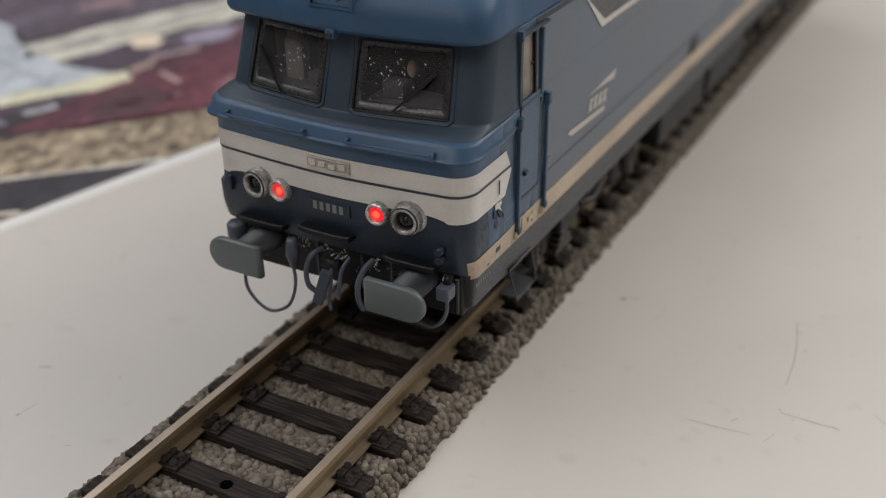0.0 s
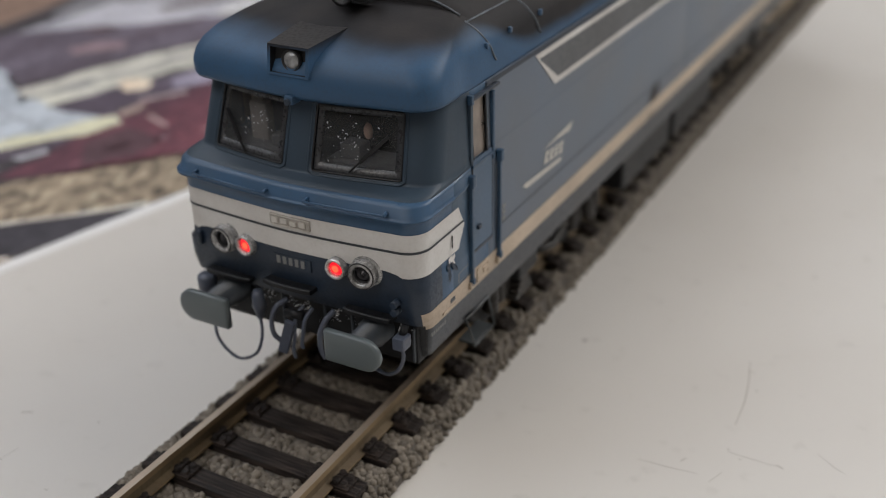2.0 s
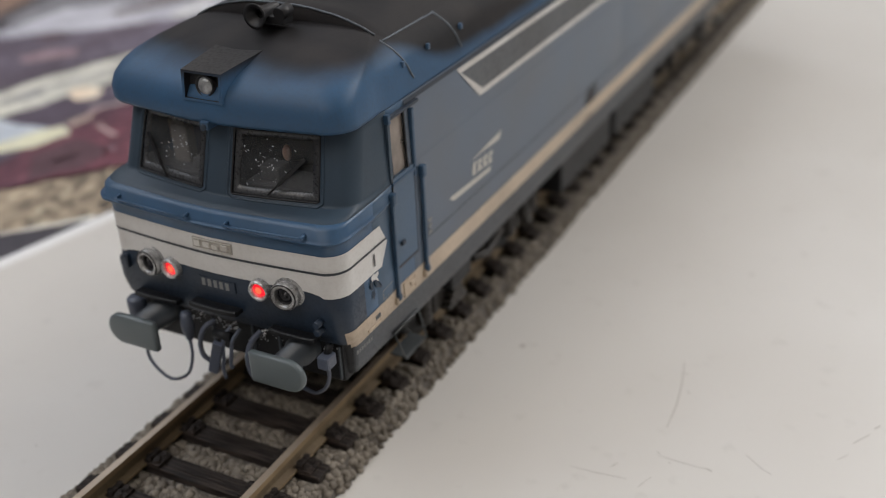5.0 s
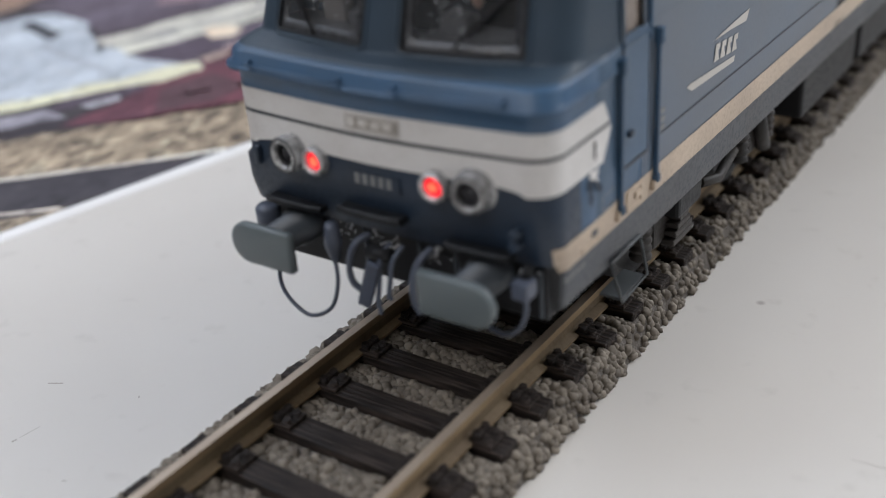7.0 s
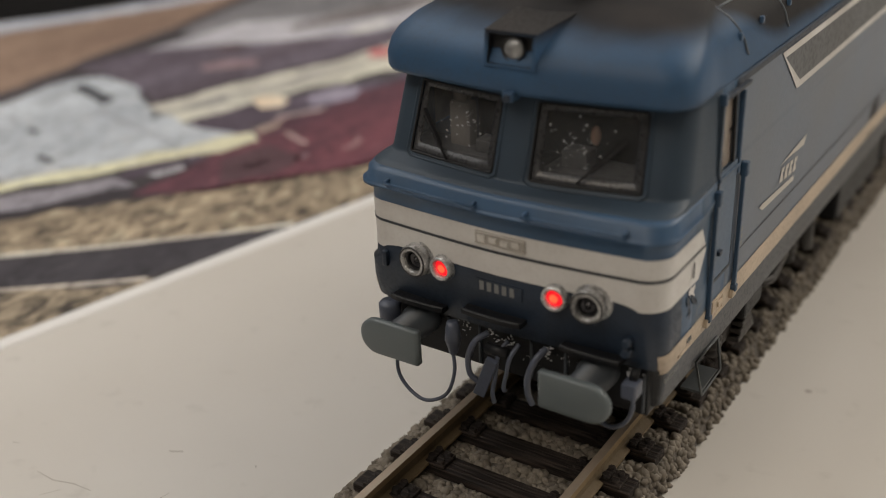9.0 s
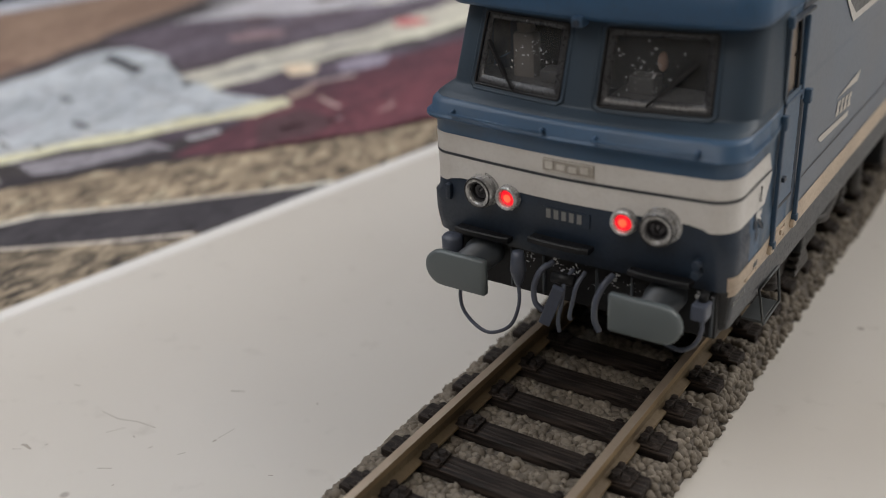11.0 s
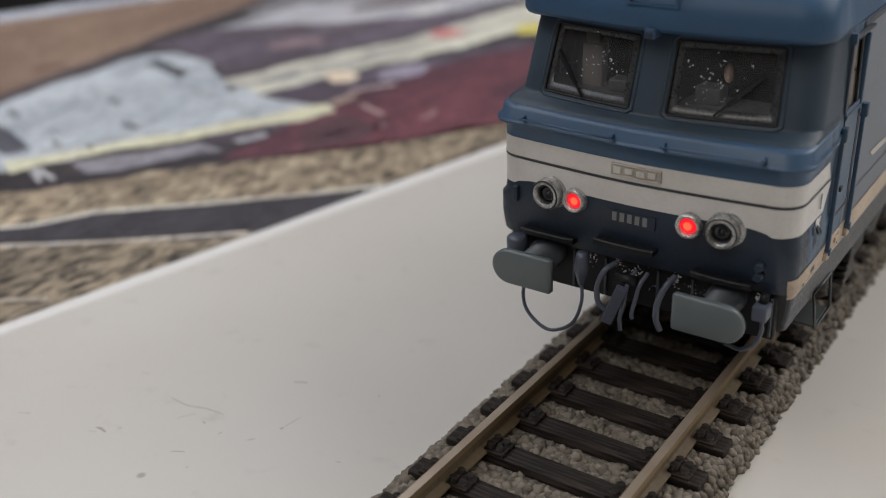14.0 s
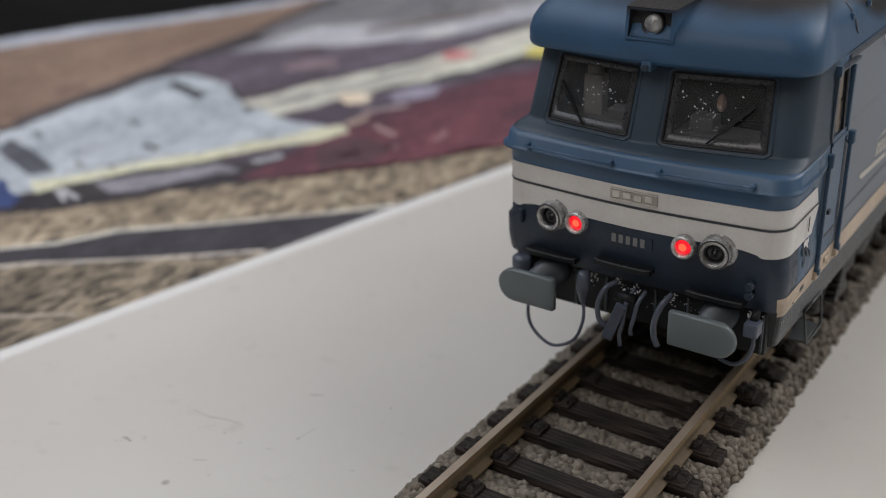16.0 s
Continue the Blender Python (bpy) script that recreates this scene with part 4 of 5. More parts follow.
        for y in (12.4, 19.6):
            lpart("rail_foot", slab(bmesh.new(), 0.0, 0.5, y - 0.6, y + 0.6, 19.4, 20.3, 0.12), M_CREAM, loco)
        st = lpart("stirrup_step", frame_bm(X(-0.2), [(11.4, 15.6), (17.6, 15.4), (19.3, 10.5), (14.0, 10.2)], 0.17, 0.3), M_STEP, loco, "thin grey stirrup step below the skirt")
        lpart("step_tread", box(bmesh.new(), min(X(-0.4), X(-2.6)), max(X(-0.4), X(-2.6)), 14.1, 19.2, 10.15, 10.45, 0.05), M_STEP, st)
        # torn paint and small lettering
        tear = lpart("torn_paint", patch_bm(s, [(7.0, 25.7), (7.5, 25.9), (8.1, 25.7), (8.5, 25.9), (8.6, 25.4), (8.2, 25.15), (8.5, 24.6), (8.3, 24.6), (7.9, 25.0), (7.5, 25.2), (7.1, 25.1)], 0.16), M_WHITE, loco, "small torn pale edge of the band transfer")
        for pts in ([(6.7, 25.1), (7.3, 25.1), (7.2, 23.6), (6.9, 22.9), (6.6, 23.4)], [(7.6, 25.0), (8.1, 24.9), (8.6, 24.2), (8.7, 23.6), (8.2, 23.9), (7.7, 24.2)]):
            lpart("bare_patch", patch_bm(s, pts, 0.12), M_DARKBLUE, tear)
        dp = lpart("data_panel", outline_bm(s, [(8.9, 23.0), (11.6, 23.0), (11.6, 21.7), (8.9, 21.7)], 0.1, 0.08), M_BAR, loco, "small framed data panel with lines of lettering")
        for z, a, b in ((22.55, 9.3, 11.2), (22.2, 9.3, 10.9), (21.95, 9.3, 11.3)):
            lpart("bar", slab(bmesh.new(), 0.04, 0.09, a, b, z, z + 0.16), M_BAR, dp)
        for z in (24.6, 25.4, 26.2):
            bm = bmesh.new()
            slab(bm, 0.02, 0.08, 20.9, 21.8, z - 0.2, z + 0.3)
            lpart("bar", bm, M_BAR, loco)
        for k in range(7):
            lpart("bar", slab(bmesh.new(), -0.5, -0.2, 3.4 + k * 0.5, 3.7 + k * 0.5, 17.5, 17.95), M_BAR, loco)
        # louvred band with cream outline
        gr = lpart("louvre_band", patch_bm(s, [(31.5, 42.1), (MID, 42.1), (MID, 37.5), (36.2, 37.5)], 0.05), M_LOUVRE, loco, "dark grey louvre band in a cream outline")
        lpart("outline", outline_bm(s, [(30.4, 42.45), (MID, 42.45), (MID, 37.1), (36.4, 37.1)], 0.75, 0.09), M_WHITE, gr, "off-white outline")
        # house mark: two slanted bars with a block between
        hm = lpart("house_mark", patch_bm(s, [(26.7, 26.6), (27.5, 26.75), (39.1, 26.1), (38.9, 25.5), (28.0, 25.9)], 0.07), M_BARLIGHT, loco, "pale slanted bars of a railway house mark")
        lpart("upper_bar", patch_bm(s, [(32.8, 29.25), (38.0, 29.7), (42.7, 30.0), (41.9, 28.9), (37.0, 29.2)], 0.07), M_BARLIGHT, hm)
        for k in range(4):
            y = 33.3 + 1.62 * k
            z = 28.6 - 0.12 * k
            lpart("bar", patch_bm(s, [(y, z - 1.55), (y + 0.5, z + 0.1), (y + 1.6, z), (y + 1.45, z - 0.55), (y + 1.0, z - 0.55), (y + 1.35, z - 1.6)], 0.07), M_BARLIGHT, hm)
        # grime fallen from the fuel filler
        if lit:
            lpart("grime_streak", patch_bm(s, [(72, 18.0), (86, 18.0), (86, 27.0), (72, 27.0)], 0.14), M_GRIME, loco, "brown grime run down the side")
    # end mark, at the lit end only
    if lit:
        tx = bpy.data.curves.new("end_mark", 'FONT')
        tx.body, tx.size, tx.extrude = "1", 2.3 * MM, 0.02 * MM
        ob = new("end_mark", tx)
        for s in (-1, 1):
            o = ob if s > 0 else new("end_mark", tx.copy())
            o.parent = loco
            o.data.materials.append(M_RUBBER)
            m = Matrix.Translation(Vector((s * 16.42, 7.4 if s > 0 else 8.6, 26.7 + LIFT)) * MM) @ pose(0, 0, 0, 90, 0, 90 * s)
            o.matrix_basis = Matrix.Translation(-BASE[loco.name] * MM) @ (FLIP[0] if FLIP[0] else Matrix()) @ m
            mesh = bpy.data.meshes.new_from_object(o)
            o2 = new("end_mark", mesh)
            o2.parent, o2.matrix_basis = loco, o.matrix_basis.copy()
            bpy.data.objects.remove(o)

    lpart("underframe", box(bmesh.new(), -9.5, 9.5, 12.0, 21.8, 8.4, 15.2, 0.4), M_BLACK, loco, "black underframe behind the buffer beam")
    # bogie
    by = 45.0 - 4.0
    bg = lpart("bogie", box(bmesh.new(), -10.5, 10.5, by - 19, by + 19, 10.5, 15.0, 0.5), M_BLACK, loco, "black running gear under the skirt")
    for s in (-1, 1):
        bm = bmesh.new()
        box(bm, s * 12.4 - 0.9, s * 12.4 + 0.9, by - 20, by + 20, 11.6, 14.0, 0.3)
        for dy in (-13.5, 13.5):
            box(bm, s * 13.0 - 1.1, s * 13.0 + 1.1, by + dy - 2.2, by + dy + 2.2, 9.6, 13.8, 0.4)
        lpart("side_frame", bm, M_UNDER, bg)
        for dy in (-13.5, 13.5):
            lpart("wheel", lathe(bmesh.new(), (s * 7.6, by + dy, 12.8), (s, 0, 0), [(-0.2, 0.1), (-0.2, 7.3), (0.7, 7.1), (0.8, 6.5), (3.4, 6.4), (3.4, 5.4), (2.8, 5.2), (2.8, 1.4), (3.6, 1.3), (3.6, 0.1)], 40), M_BLACK, bg)
            for d in (-4.4, 4.4):
                lpart("coil_spring", lathe(bmesh.new(), (s * 13.6, by + dy + d, 9.6), (0, 0, 1), [(0.9 * k + h, r) for k in range(4) for h, r in ((0, 0.85), (0.25, 1.15), (0.6, 1.15), (0.85, 0.85))], 12), M_UNDER, bg)
        bm = bmesh.new()
        for k in range(4):
            box(bm, s * 14.2 - 1.2, s * 14.2 + 1.2, 27.2 + 0.5 * k, 32.4 - 0.5 * k, 9.4 + 0.75 * k, 10.0 + 0.75 * k, 0.15)
        lpart("leaf_spring", bm, M_UNDER, bg, "stack of grey spring leaves")
        # both boxes in black, which holds the shade below the skirt
        lpart("sand_box", box(bmesh.new(), s * 14.2 - 1.5, s * 14.2 + 1.5, 27.5, 33.5, 12.4, 15.2, 0.4), M_BLACK, bg)
        lpart("brake_rigging", tube(bmesh.new(), [(s * 14.4, 36, 12.8), (s * 14.6, 41, 11.4), (s * 14.4, 46, 12.8)], 0.6, 7), M_UNDER, bg)
        lpart("damper", cyl(bmesh.new(), (s * 14.7, 53.0, 14.6), (s * 14.7, 55.5, 9.8), 0.9, n=12), M_UNDER, bg)
        lpart("equipment_box", box(bmesh.new(), s * 13.0 - 2.4, s * 13.0 + 2.4, 68, 92.5, 8.8, 15.0, 0.5), M_BLACK, bg)


def rect_path(a, b, z0, z1, cu, cz):
    """Corners-cut rectangle as (z, u)."""
    out = [(z0, a + cu + (b - a - 2 * cu) * k / 6) for k in range(7)]
    out += [(z0 + cz + (z1 - z0 - 2 * cz) * k / 4, b) for k in range(5)]
    out += [(z1, b - cu - (b - a - 2 * cu) * k / 6) for k in range(7)]
    out += [(z1 - cz - (z1 - z0 - 2 * cz) * k / 4, a) for k in range(5)]
    return out


def grid_bm(rows):
    bm = bmesh.new()
    grid(bm, rows)
    return bm


def frame_bm(x, corners, w, t):
    """A thin flat bar bent round four corners in the plane x."""
    bm = bmesh.new()
    tube(bm, [(x, y, z) for y, z in corners], w, 4, True)
    return bm


def side_x(y, z):
    hw, yf, bow, r, hb = ring(z)
    k = min(1.0, max(0.0, (y - 9.0) / 4.5))
    return hw + (hb - hw) * k * k * (3 - 2 * k)


def patch_bm(s, pts, off):
    """A painted patch on the side, given as (y, z) corners."""
    bm = bmesh.new()
    vs = [bm.verts.new((s * (side_x(y, z) + off), y, z)) for y, z in pts]
    bm.faces.new(vs)
    return bm


def outline_bm(s, pts, w, off):
    """A painted line of width w inside the given (y, z) corners."""
    bm = bmesh.new()
    n = len(pts)
    cy, cz = sum(p[0] for p in pts) / n, sum(p[1] for p in pts) / n
    inner = []
    for i, (y, z) in enumerate(pts):
        dz = w if z < cz else -w
        dy = (w * 1.5 if z > cz else w * 1.25) if y < cy else 0.0
        inner.append((y + dy, z + dz))
    o = [bm.verts.new((s * (side_x(y, z) + off), y, z)) for y, z in pts]
    q = [bm.verts.new((s * (side_x(y, z) + off), y, z)) for y, z in inner]
    for i in range(n):
        j = (i + 1) % n
        bm.faces.new((o[i], o[j], q[j], q[i]))
    return bm


FLIP = [None]
LIFT = 1.2                            # the body rides this much higher on its springs


def lpart(name, bm, mat, parent, label="", smooth=False, shadow=True):
    if FLIP[0]:
        bm.transform(Matrix.Translation((0, 2 * MID, 0)) @ Matrix.Rotation(math.pi, 4, 'Z'))
    if name != "wheel":
        bm.transform(Matrix.Translation((0, 0, LIFT)))
    ob = part(name, bm, mat, parent, label, smooth)
    if not shadow:
        ob.visible_shadow = False
    return ob


M_PANEEDGE = surface("grey_glazing_edge", (0.048, 0.05, 0.055), (0.02, 0.021, 0.025), 0.35, 600, 3000, 0.6, 0.0)
# Pale blue-grey: the highlight along the roof edges is put into the colour.
M_EDGE = surface("roof_edge_highlight", (0.15, 0.175, 0.205), (0.06, 0.07, 0.085), 0.5, 500, 3000, 0.8, 0.1)
M_BULB = emitter("lit_orange_core", (0.25, 0.03, 0.01), (1.0, 0.085, 0.035), 1.6)
M_DUST = surface("white_dust", (0.72, 0.73, 0.76), (0.45, 0.46, 0.48), 0.7, 300, 3000, 0.4, 0.0)
M_PATCH = surface("beige_patch_block", (0.24, 0.225, 0.215), (0.14, 0.13, 0.13), 0.6, 150, 1500, 0.5, 0.0)
M_PLATE = surface("greyed_plate", (0.45, 0.42, 0.38), (0.2, 0.18, 0.155), 0.5, 500, 2600, 0.7, 0.3)
M_PLATEMARK = surface("pale_relief", (0.60, 0.575, 0.54), (0.38, 0.34, 0.29), 0.5, 400, 3000, 0.4, 0.1)
M_LOUVRE = surface("grey_louvre_paint", (0.085, 0.092, 0.10), (0.05, 0.05, 0.05), 0.5, 60, 1500, 0.6, 0.1)
M_BARLIGHT = plain("pale_marking_paint", (0.52, 0.50, 0.46), 0.5)
M_GRIME = ragged("brown_grime", (0.055, 0.048, 0.046), (78.5 * MM - MID * MM, 16.4 * MM), (4.5 * MM, 3.6 * MM))
# Kept very dark: shade under the skirt is put into the gear's colour.
M_UNDER = surface("dusty_shaded_running_gear", (0.018, 0.017, 0.017), (0.045, 0.035, 0.027), 0.6, 150, 2000, 0.6, 0.2)

locomotive = thing("model_locomotive", (0, MID, RAIL_TOP), "weathered blue model diesel locomotive with lit red tail lamps on track", "model train")
end_half(locomotive, True)
FLIP[0] = Matrix.Translation((0, 2 * MID * MM, 0)) @ Matrix.Rotation(math.pi, 4, 'Z')
end_half(locomotive, False)
FLIP[0] = None

# ---- white board and poster ----
EDGE = lambda y: -78.4 + 0.212 * y     # the board's edge beside the poster
board = thing("display_board", (60, 60, -3.6), "white lacquered board with scuffs and a raised rim", "board")
bm = bmesh.new()
vs = [bm.verts.new(p) for p in ((EDGE(-420) + 3.5, -420, 0), (430, -420, 0), (430, 620, 0), (EDGE(620) + 3.5, 620, 0))]
f = bm.faces.new(vs)
r = bmesh.ops.extrude_face_region(bm, geom=[f])
for v in r["geom"]:
    if isinstance(v, bmesh.types.BMVert):
        v.co.z = -3.6
part("panel", bm, M_BOARD, board)
bm = bmesh.new()
rows = []
for y in np.linspace(-420, 620, 40):
    e = EDGE(y)
    rows.append([(e + 3.35, y, -0.35), (e + 3.25, y, 0.0), (e + 2.6, y, 0.26), (e + 1.5, y, 0.32), (e + 0.5, y, 0.18), (e + 0.1, y, -0.2), (e, y, -0.8), (e, y, -3.6)])
grid(bm, rows)
part("rim", bm, M_RIM, board, "rounded white rim along the edge")
M_SCUFF = plain("grey_scuff", (0.38, 0.355, 0.32), 0.7)


def scuff(w, *pts):
    """A hairline scratch or rubbed spot in the lacquer."""
    bm = bmesh.new()
    pts = [Vector((x, y, 0.03)) for x, y in pts]
    rows = []
    for i, p in enumerate(pts):
        d = (pts[min(i + 1, len(pts) - 1)] - pts[max(i - 1, 0)]).normalized()
        n = Vector((-d.y, d.x, 0)) * 0.6 * w * (0.6 if i in (0, len(pts) - 1) else 1.0)
        rows.append([p - n, p + n])
    grid(bm, rows)
    part("scuff", bm, M_SCUFF, board)


scuff(0.10, (46.2, 22.4), (49.4, 22.3), (52.6, 22.3))
scuff(0.22, (52.0, 22.6), (53.0, 22.2))
scuff(0.10, (37.0, 16.1), (40.6, 16.3), (44.1, 16.7))
scuff(0.15, (41.7, 18.0), (42.2, 19.0))
scuff(0.12, (45.7, 28.1), (45.5, 33.5), (44.9, 38.0), (43.8, 43.1))
scuff(0.20, (44.1, 40.6), (45.1, 40.7))
scuff(0.25, (46.0, 36.7), (46.5, 36.5))
scuff(0.20, (46.0, 23.0), (46.4, 22.8))
scuff(0.20, (47.8, 21.7), (48.1, 21.6))
scuff(0.10, (56.0, 27.0), (58.4, 25.1), (59.6, 24.6))
scuff(0.25, (69.5, 38.5), (70.1, 39.5))
scuff(0.20, (67.5, 34.5), (69.1, 37.1))
scuff(0.12, (66.2, 30.5), (67.3, 32.1))
scuff(0.08, (45.8, 15.9), (46.7, 18.3))
scuff(0.35, (-51.4, -31.5), (-50.9, -31.3), (-49.7, -31.5))
scuff(0.12, (-51.6, -32.5), (-50.7, -32.0))
scuff(0.20, (-49.0, -30.2), (-48.8, -29.9))
scuff(0.35, (-32.9, -20.2), (-32.8, -19.7))
scuff(0.12, (-32.8, -19.4), (-32.5, -17.2))
scuff(0.12, (-48.7, -22.5), (-45.7, -22.6), (-43.2, -21.8), (-40.5, -21.6))
scuff(0.10, (-44.8, -25.1), (-43.5, -23.2))
scuff(0.18, (-40.4, -29.9), (-39.0, -29.1))
scuff(0.20, (-41.6, -23.9), (-41.1, -24.1))
scuff(0.18, (-38.3, -24.7), (-38.1, -24.2))
scuff(0.18, (-36.7, -31.1), (-36.6, -30.8))
scuff(0.18, (-23.5, -21.4), (-23.0, -21.2))
scuff(0.30, (-38.3, -11.9), (-36.8, -11.1))
scuff(0.18, (-34.6, -23.8), (-34.1, -23.1))
scuff(0.15, (-56.2, -20.5), (-55.3, -20.2))
scuff(0.15, (-61.9, -34.5), (-60.5, -33.9))
scuff(0.20, (-27.6, -8.6), (-27.3, -8.9))

# ---- track ----
PITCH, Y0, Y1 = 6.57, -98.0, 285.0
FIRST = -14.25 - 13 * PITCH
track = thing("model_track", (0, 90, 0), "model railway track with rusty rails on dark sleepers", "railway track")
PROFILE = [(-0.45, 0), (0.45, 0), (0.45, -0.75), (0.17, -0.95), (0.17, -1.95), (1.05, -2.25), (1.05, -2.5), (-1.05, -2.5), (-1.05, -2.25), (-0.17, -1.95), (-0.17, -0.95), (-0.45, -0.75)]
for s in (-1, 1):
    bm = bmesh.new()
    ys = np.linspace(Y0, Y1, 50)
    vs = grid(bm, [[(s * 8.7 + x, y, RAIL_TOP + z) for x, z in PROFILE] for y in ys], closed=True, smooth=False)
    bm.faces.new(vs[0]), bm.faces.new(vs[-1])
    for f in bm.faces:
        c = f.calc_center_median().z - RAIL_TOP
        f.material_index = 1 if c > -0.01 else 2 if -2.15 < c < -0.6 else 0
    part("rail", bm, [M_RAIL, M_RAILTOP, M_RAILWEB], track, "rusty brown rail with a worn head")
bm = bmesh.new()
vs = grid(bm, [[(x, y, z) for x, z in ((-14.8, 0), (-13.8, 2.3), (-13.1, 2.8), (12.7, 2.8), (13.1, 2.3), (13.8, 0))] for y in np.linspace(Y0, Y1, 40)], closed=True, smooth=False)
bm.faces.new(vs[0]), bm.faces.new(vs[-1])
part("ballast_bed", bm, M_BED, track)

SLEEPER_TOP = 3.85
bm = bmesh.new()
box(bm, -12.9, 12.7, -1.35, 1.35, 1.2, SLEEPER_TOP, 0.22)
for v in bm.verts:
    v.co *= MM
sleeper_mesh = bpy.data.meshes.new("sleeper")
bm.to_mesh(sleeper_mesh)
bm.free()
sleeper_mesh.materials.append(M_SLEEPER)
bm = bmesh.new()
box(bm, -1.15, 1.3, -1.25, 1.25, 0, 0.4, 0.12)
box(bm, -0.9, -0.1, -1.0, 1.0, 0.35, 0.85, 0.14)
for x, y, z, r in ((-0.55, -0.68, 1.02, 0.4), (-0.5, 0.7, 0.98, 0.4), (0.55, -0.62, 0.82, 0.44), (0.6, 0.62, 0.78, 0.42), (0.15, 0.05, 0.66, 0.34)):
    cyl(bm, (x, y, 0.3), (x, y, z), r, n=7)
for v in bm.verts:
    v.co *= MM
chair_mesh = bpy.data.meshes.new("rail_chair")
bm.to_mesh(chair_mesh)
bm.free()
chair_mesh.materials.append(M_SLEEPER)
rng = random.Random(3)
y = FIRST
while y < Y1 - 3:
    sl = new("sleeper", sleeper_mesh)
    sl.parent = track
    sl.location = Vector((rng.uniform(-0.1, 0.1), y - 90 + rng.uniform(-0.1, 0.1), 0)) * MM
    if y < 140:
        for x, turn in ((-10.3, 180), (-7.1, 0), (7.1, 180), (10.3, 0)):
            ch = new("rail_chair", chair_mesh)
            ch.parent = sl
            ch.matrix_basis = pose(x * MM, 0, SLEEPER_TOP * MM, 0, 0, turn)
    if abs(y - (-14.25 - PITCH)) < 0.1:
        BASE[sl.name] = Vector((0, 0, 0))
        bm = bmesh.new()
        # flat disc whose black paints the shade inside a nail hole
        cyl(bm, (0, y - 0.3, SLEEPER_TOP - 0.2), (0, y - 0.3, SLEEPER_TOP + 0.02), 0.7, n=18)
        part("nail_hole_disc", bm, M_HOLE, track)
    y += PITCH


def gravel(name, y0, y1, count, subdiv, seed):
    """Ballast stones heaped between the sleepers and down both shoulders."""
    t = bmesh.new()
    bmesh.ops.create_icosphere(t, subdivisions=subdiv, radius=1.0)
    V = np.array([v.co[:] for v in t.verts])
    F = np.array([[v.index for v in f.verts] for f in t.faces])
    t.free()
    g = np.random.default_rng(seed)
    pts = []
    while len(pts) < count:
        x, y = g.uniform(-15.1, 14.0), g.uniform(y0, y1)
        ph = (y - FIRST + PITCH / 2) % PITCH - PITCH / 2
        ax = abs(x)
        on_sleeper = abs(ph) < 1.55 and -12.95 < x < 12.75
        if on_sleeper or 8.0 < ax < 9.4:
            continue
        top = np.interp(ax, [0, 7.0, 9.6, 12.6, 13.0 if x > 0 else 13.8, 13.85 if x > 0 else 14.95], [2.5, 2.6, 2.65, 2.8, 2.35, 0.3])
        if ax < 13 and abs(ph) > 2.0:
            top += 0.2
        pts.append((x, y, top + g.uniform(-0.35, 0.22)))
    P = np.array(pts)
    n = len(P)
    R = g.uniform(0.4, 0.68, n)
    S = R[:, None] * g.uniform(0.75, 1.2, (n, 3))
    q = g.normal(size=(n, 4))
    q /= np.linalg.norm(q, axis=1)[:, None]
    w, a, b, c = q.T
    M = np.stack([np.stack([1 - 2 * (b * b + c * c), 2 * (a * b - c * w), 2 * (a * c + b * w)], 1),
                  np.stack([2 * (a * b + c * w), 1 - 2 * (a * a + c * c), 2 * (b * c - a * w)], 1),
                  np.stack([2 * (a * c - b * w), 2 * (b * c + a * w), 1 - 2 * (a * a + b * b)], 1)], 1)
    lump = g.uniform(0.86, 1.1, (n, len(V), 1))
    W = np.einsum('nij,nvj->nvi', M, V[None] * lump * S[:, None, :]) + P[:, None, :]
    W[..., 2] = np.maximum(W[..., 2], 0.02)
    Fs = (F[None] + (np.arange(n) * len(V))[:, None, None]).reshape(-1, 3)
    me = bpy.data.meshes.new(name)
    me.from_pydata((W.reshape(-1, 3) * MM).tolist(), [], Fs.tolist())
    me.materials.append(M_STONE)
    me.polygons.foreach_set("use_smooth", [True] * len(me.polygons))
    ob = new(name, me)
    return tagged(ob, "loose grey-brown ballast stones heaped round the sleepers", "gravel", kind="stuff")


gravel("ballast_gravel", -75, 20, 10500, 1, 4)
gravel("ballast_gravel", 20, 285, 18000, 0, 5)

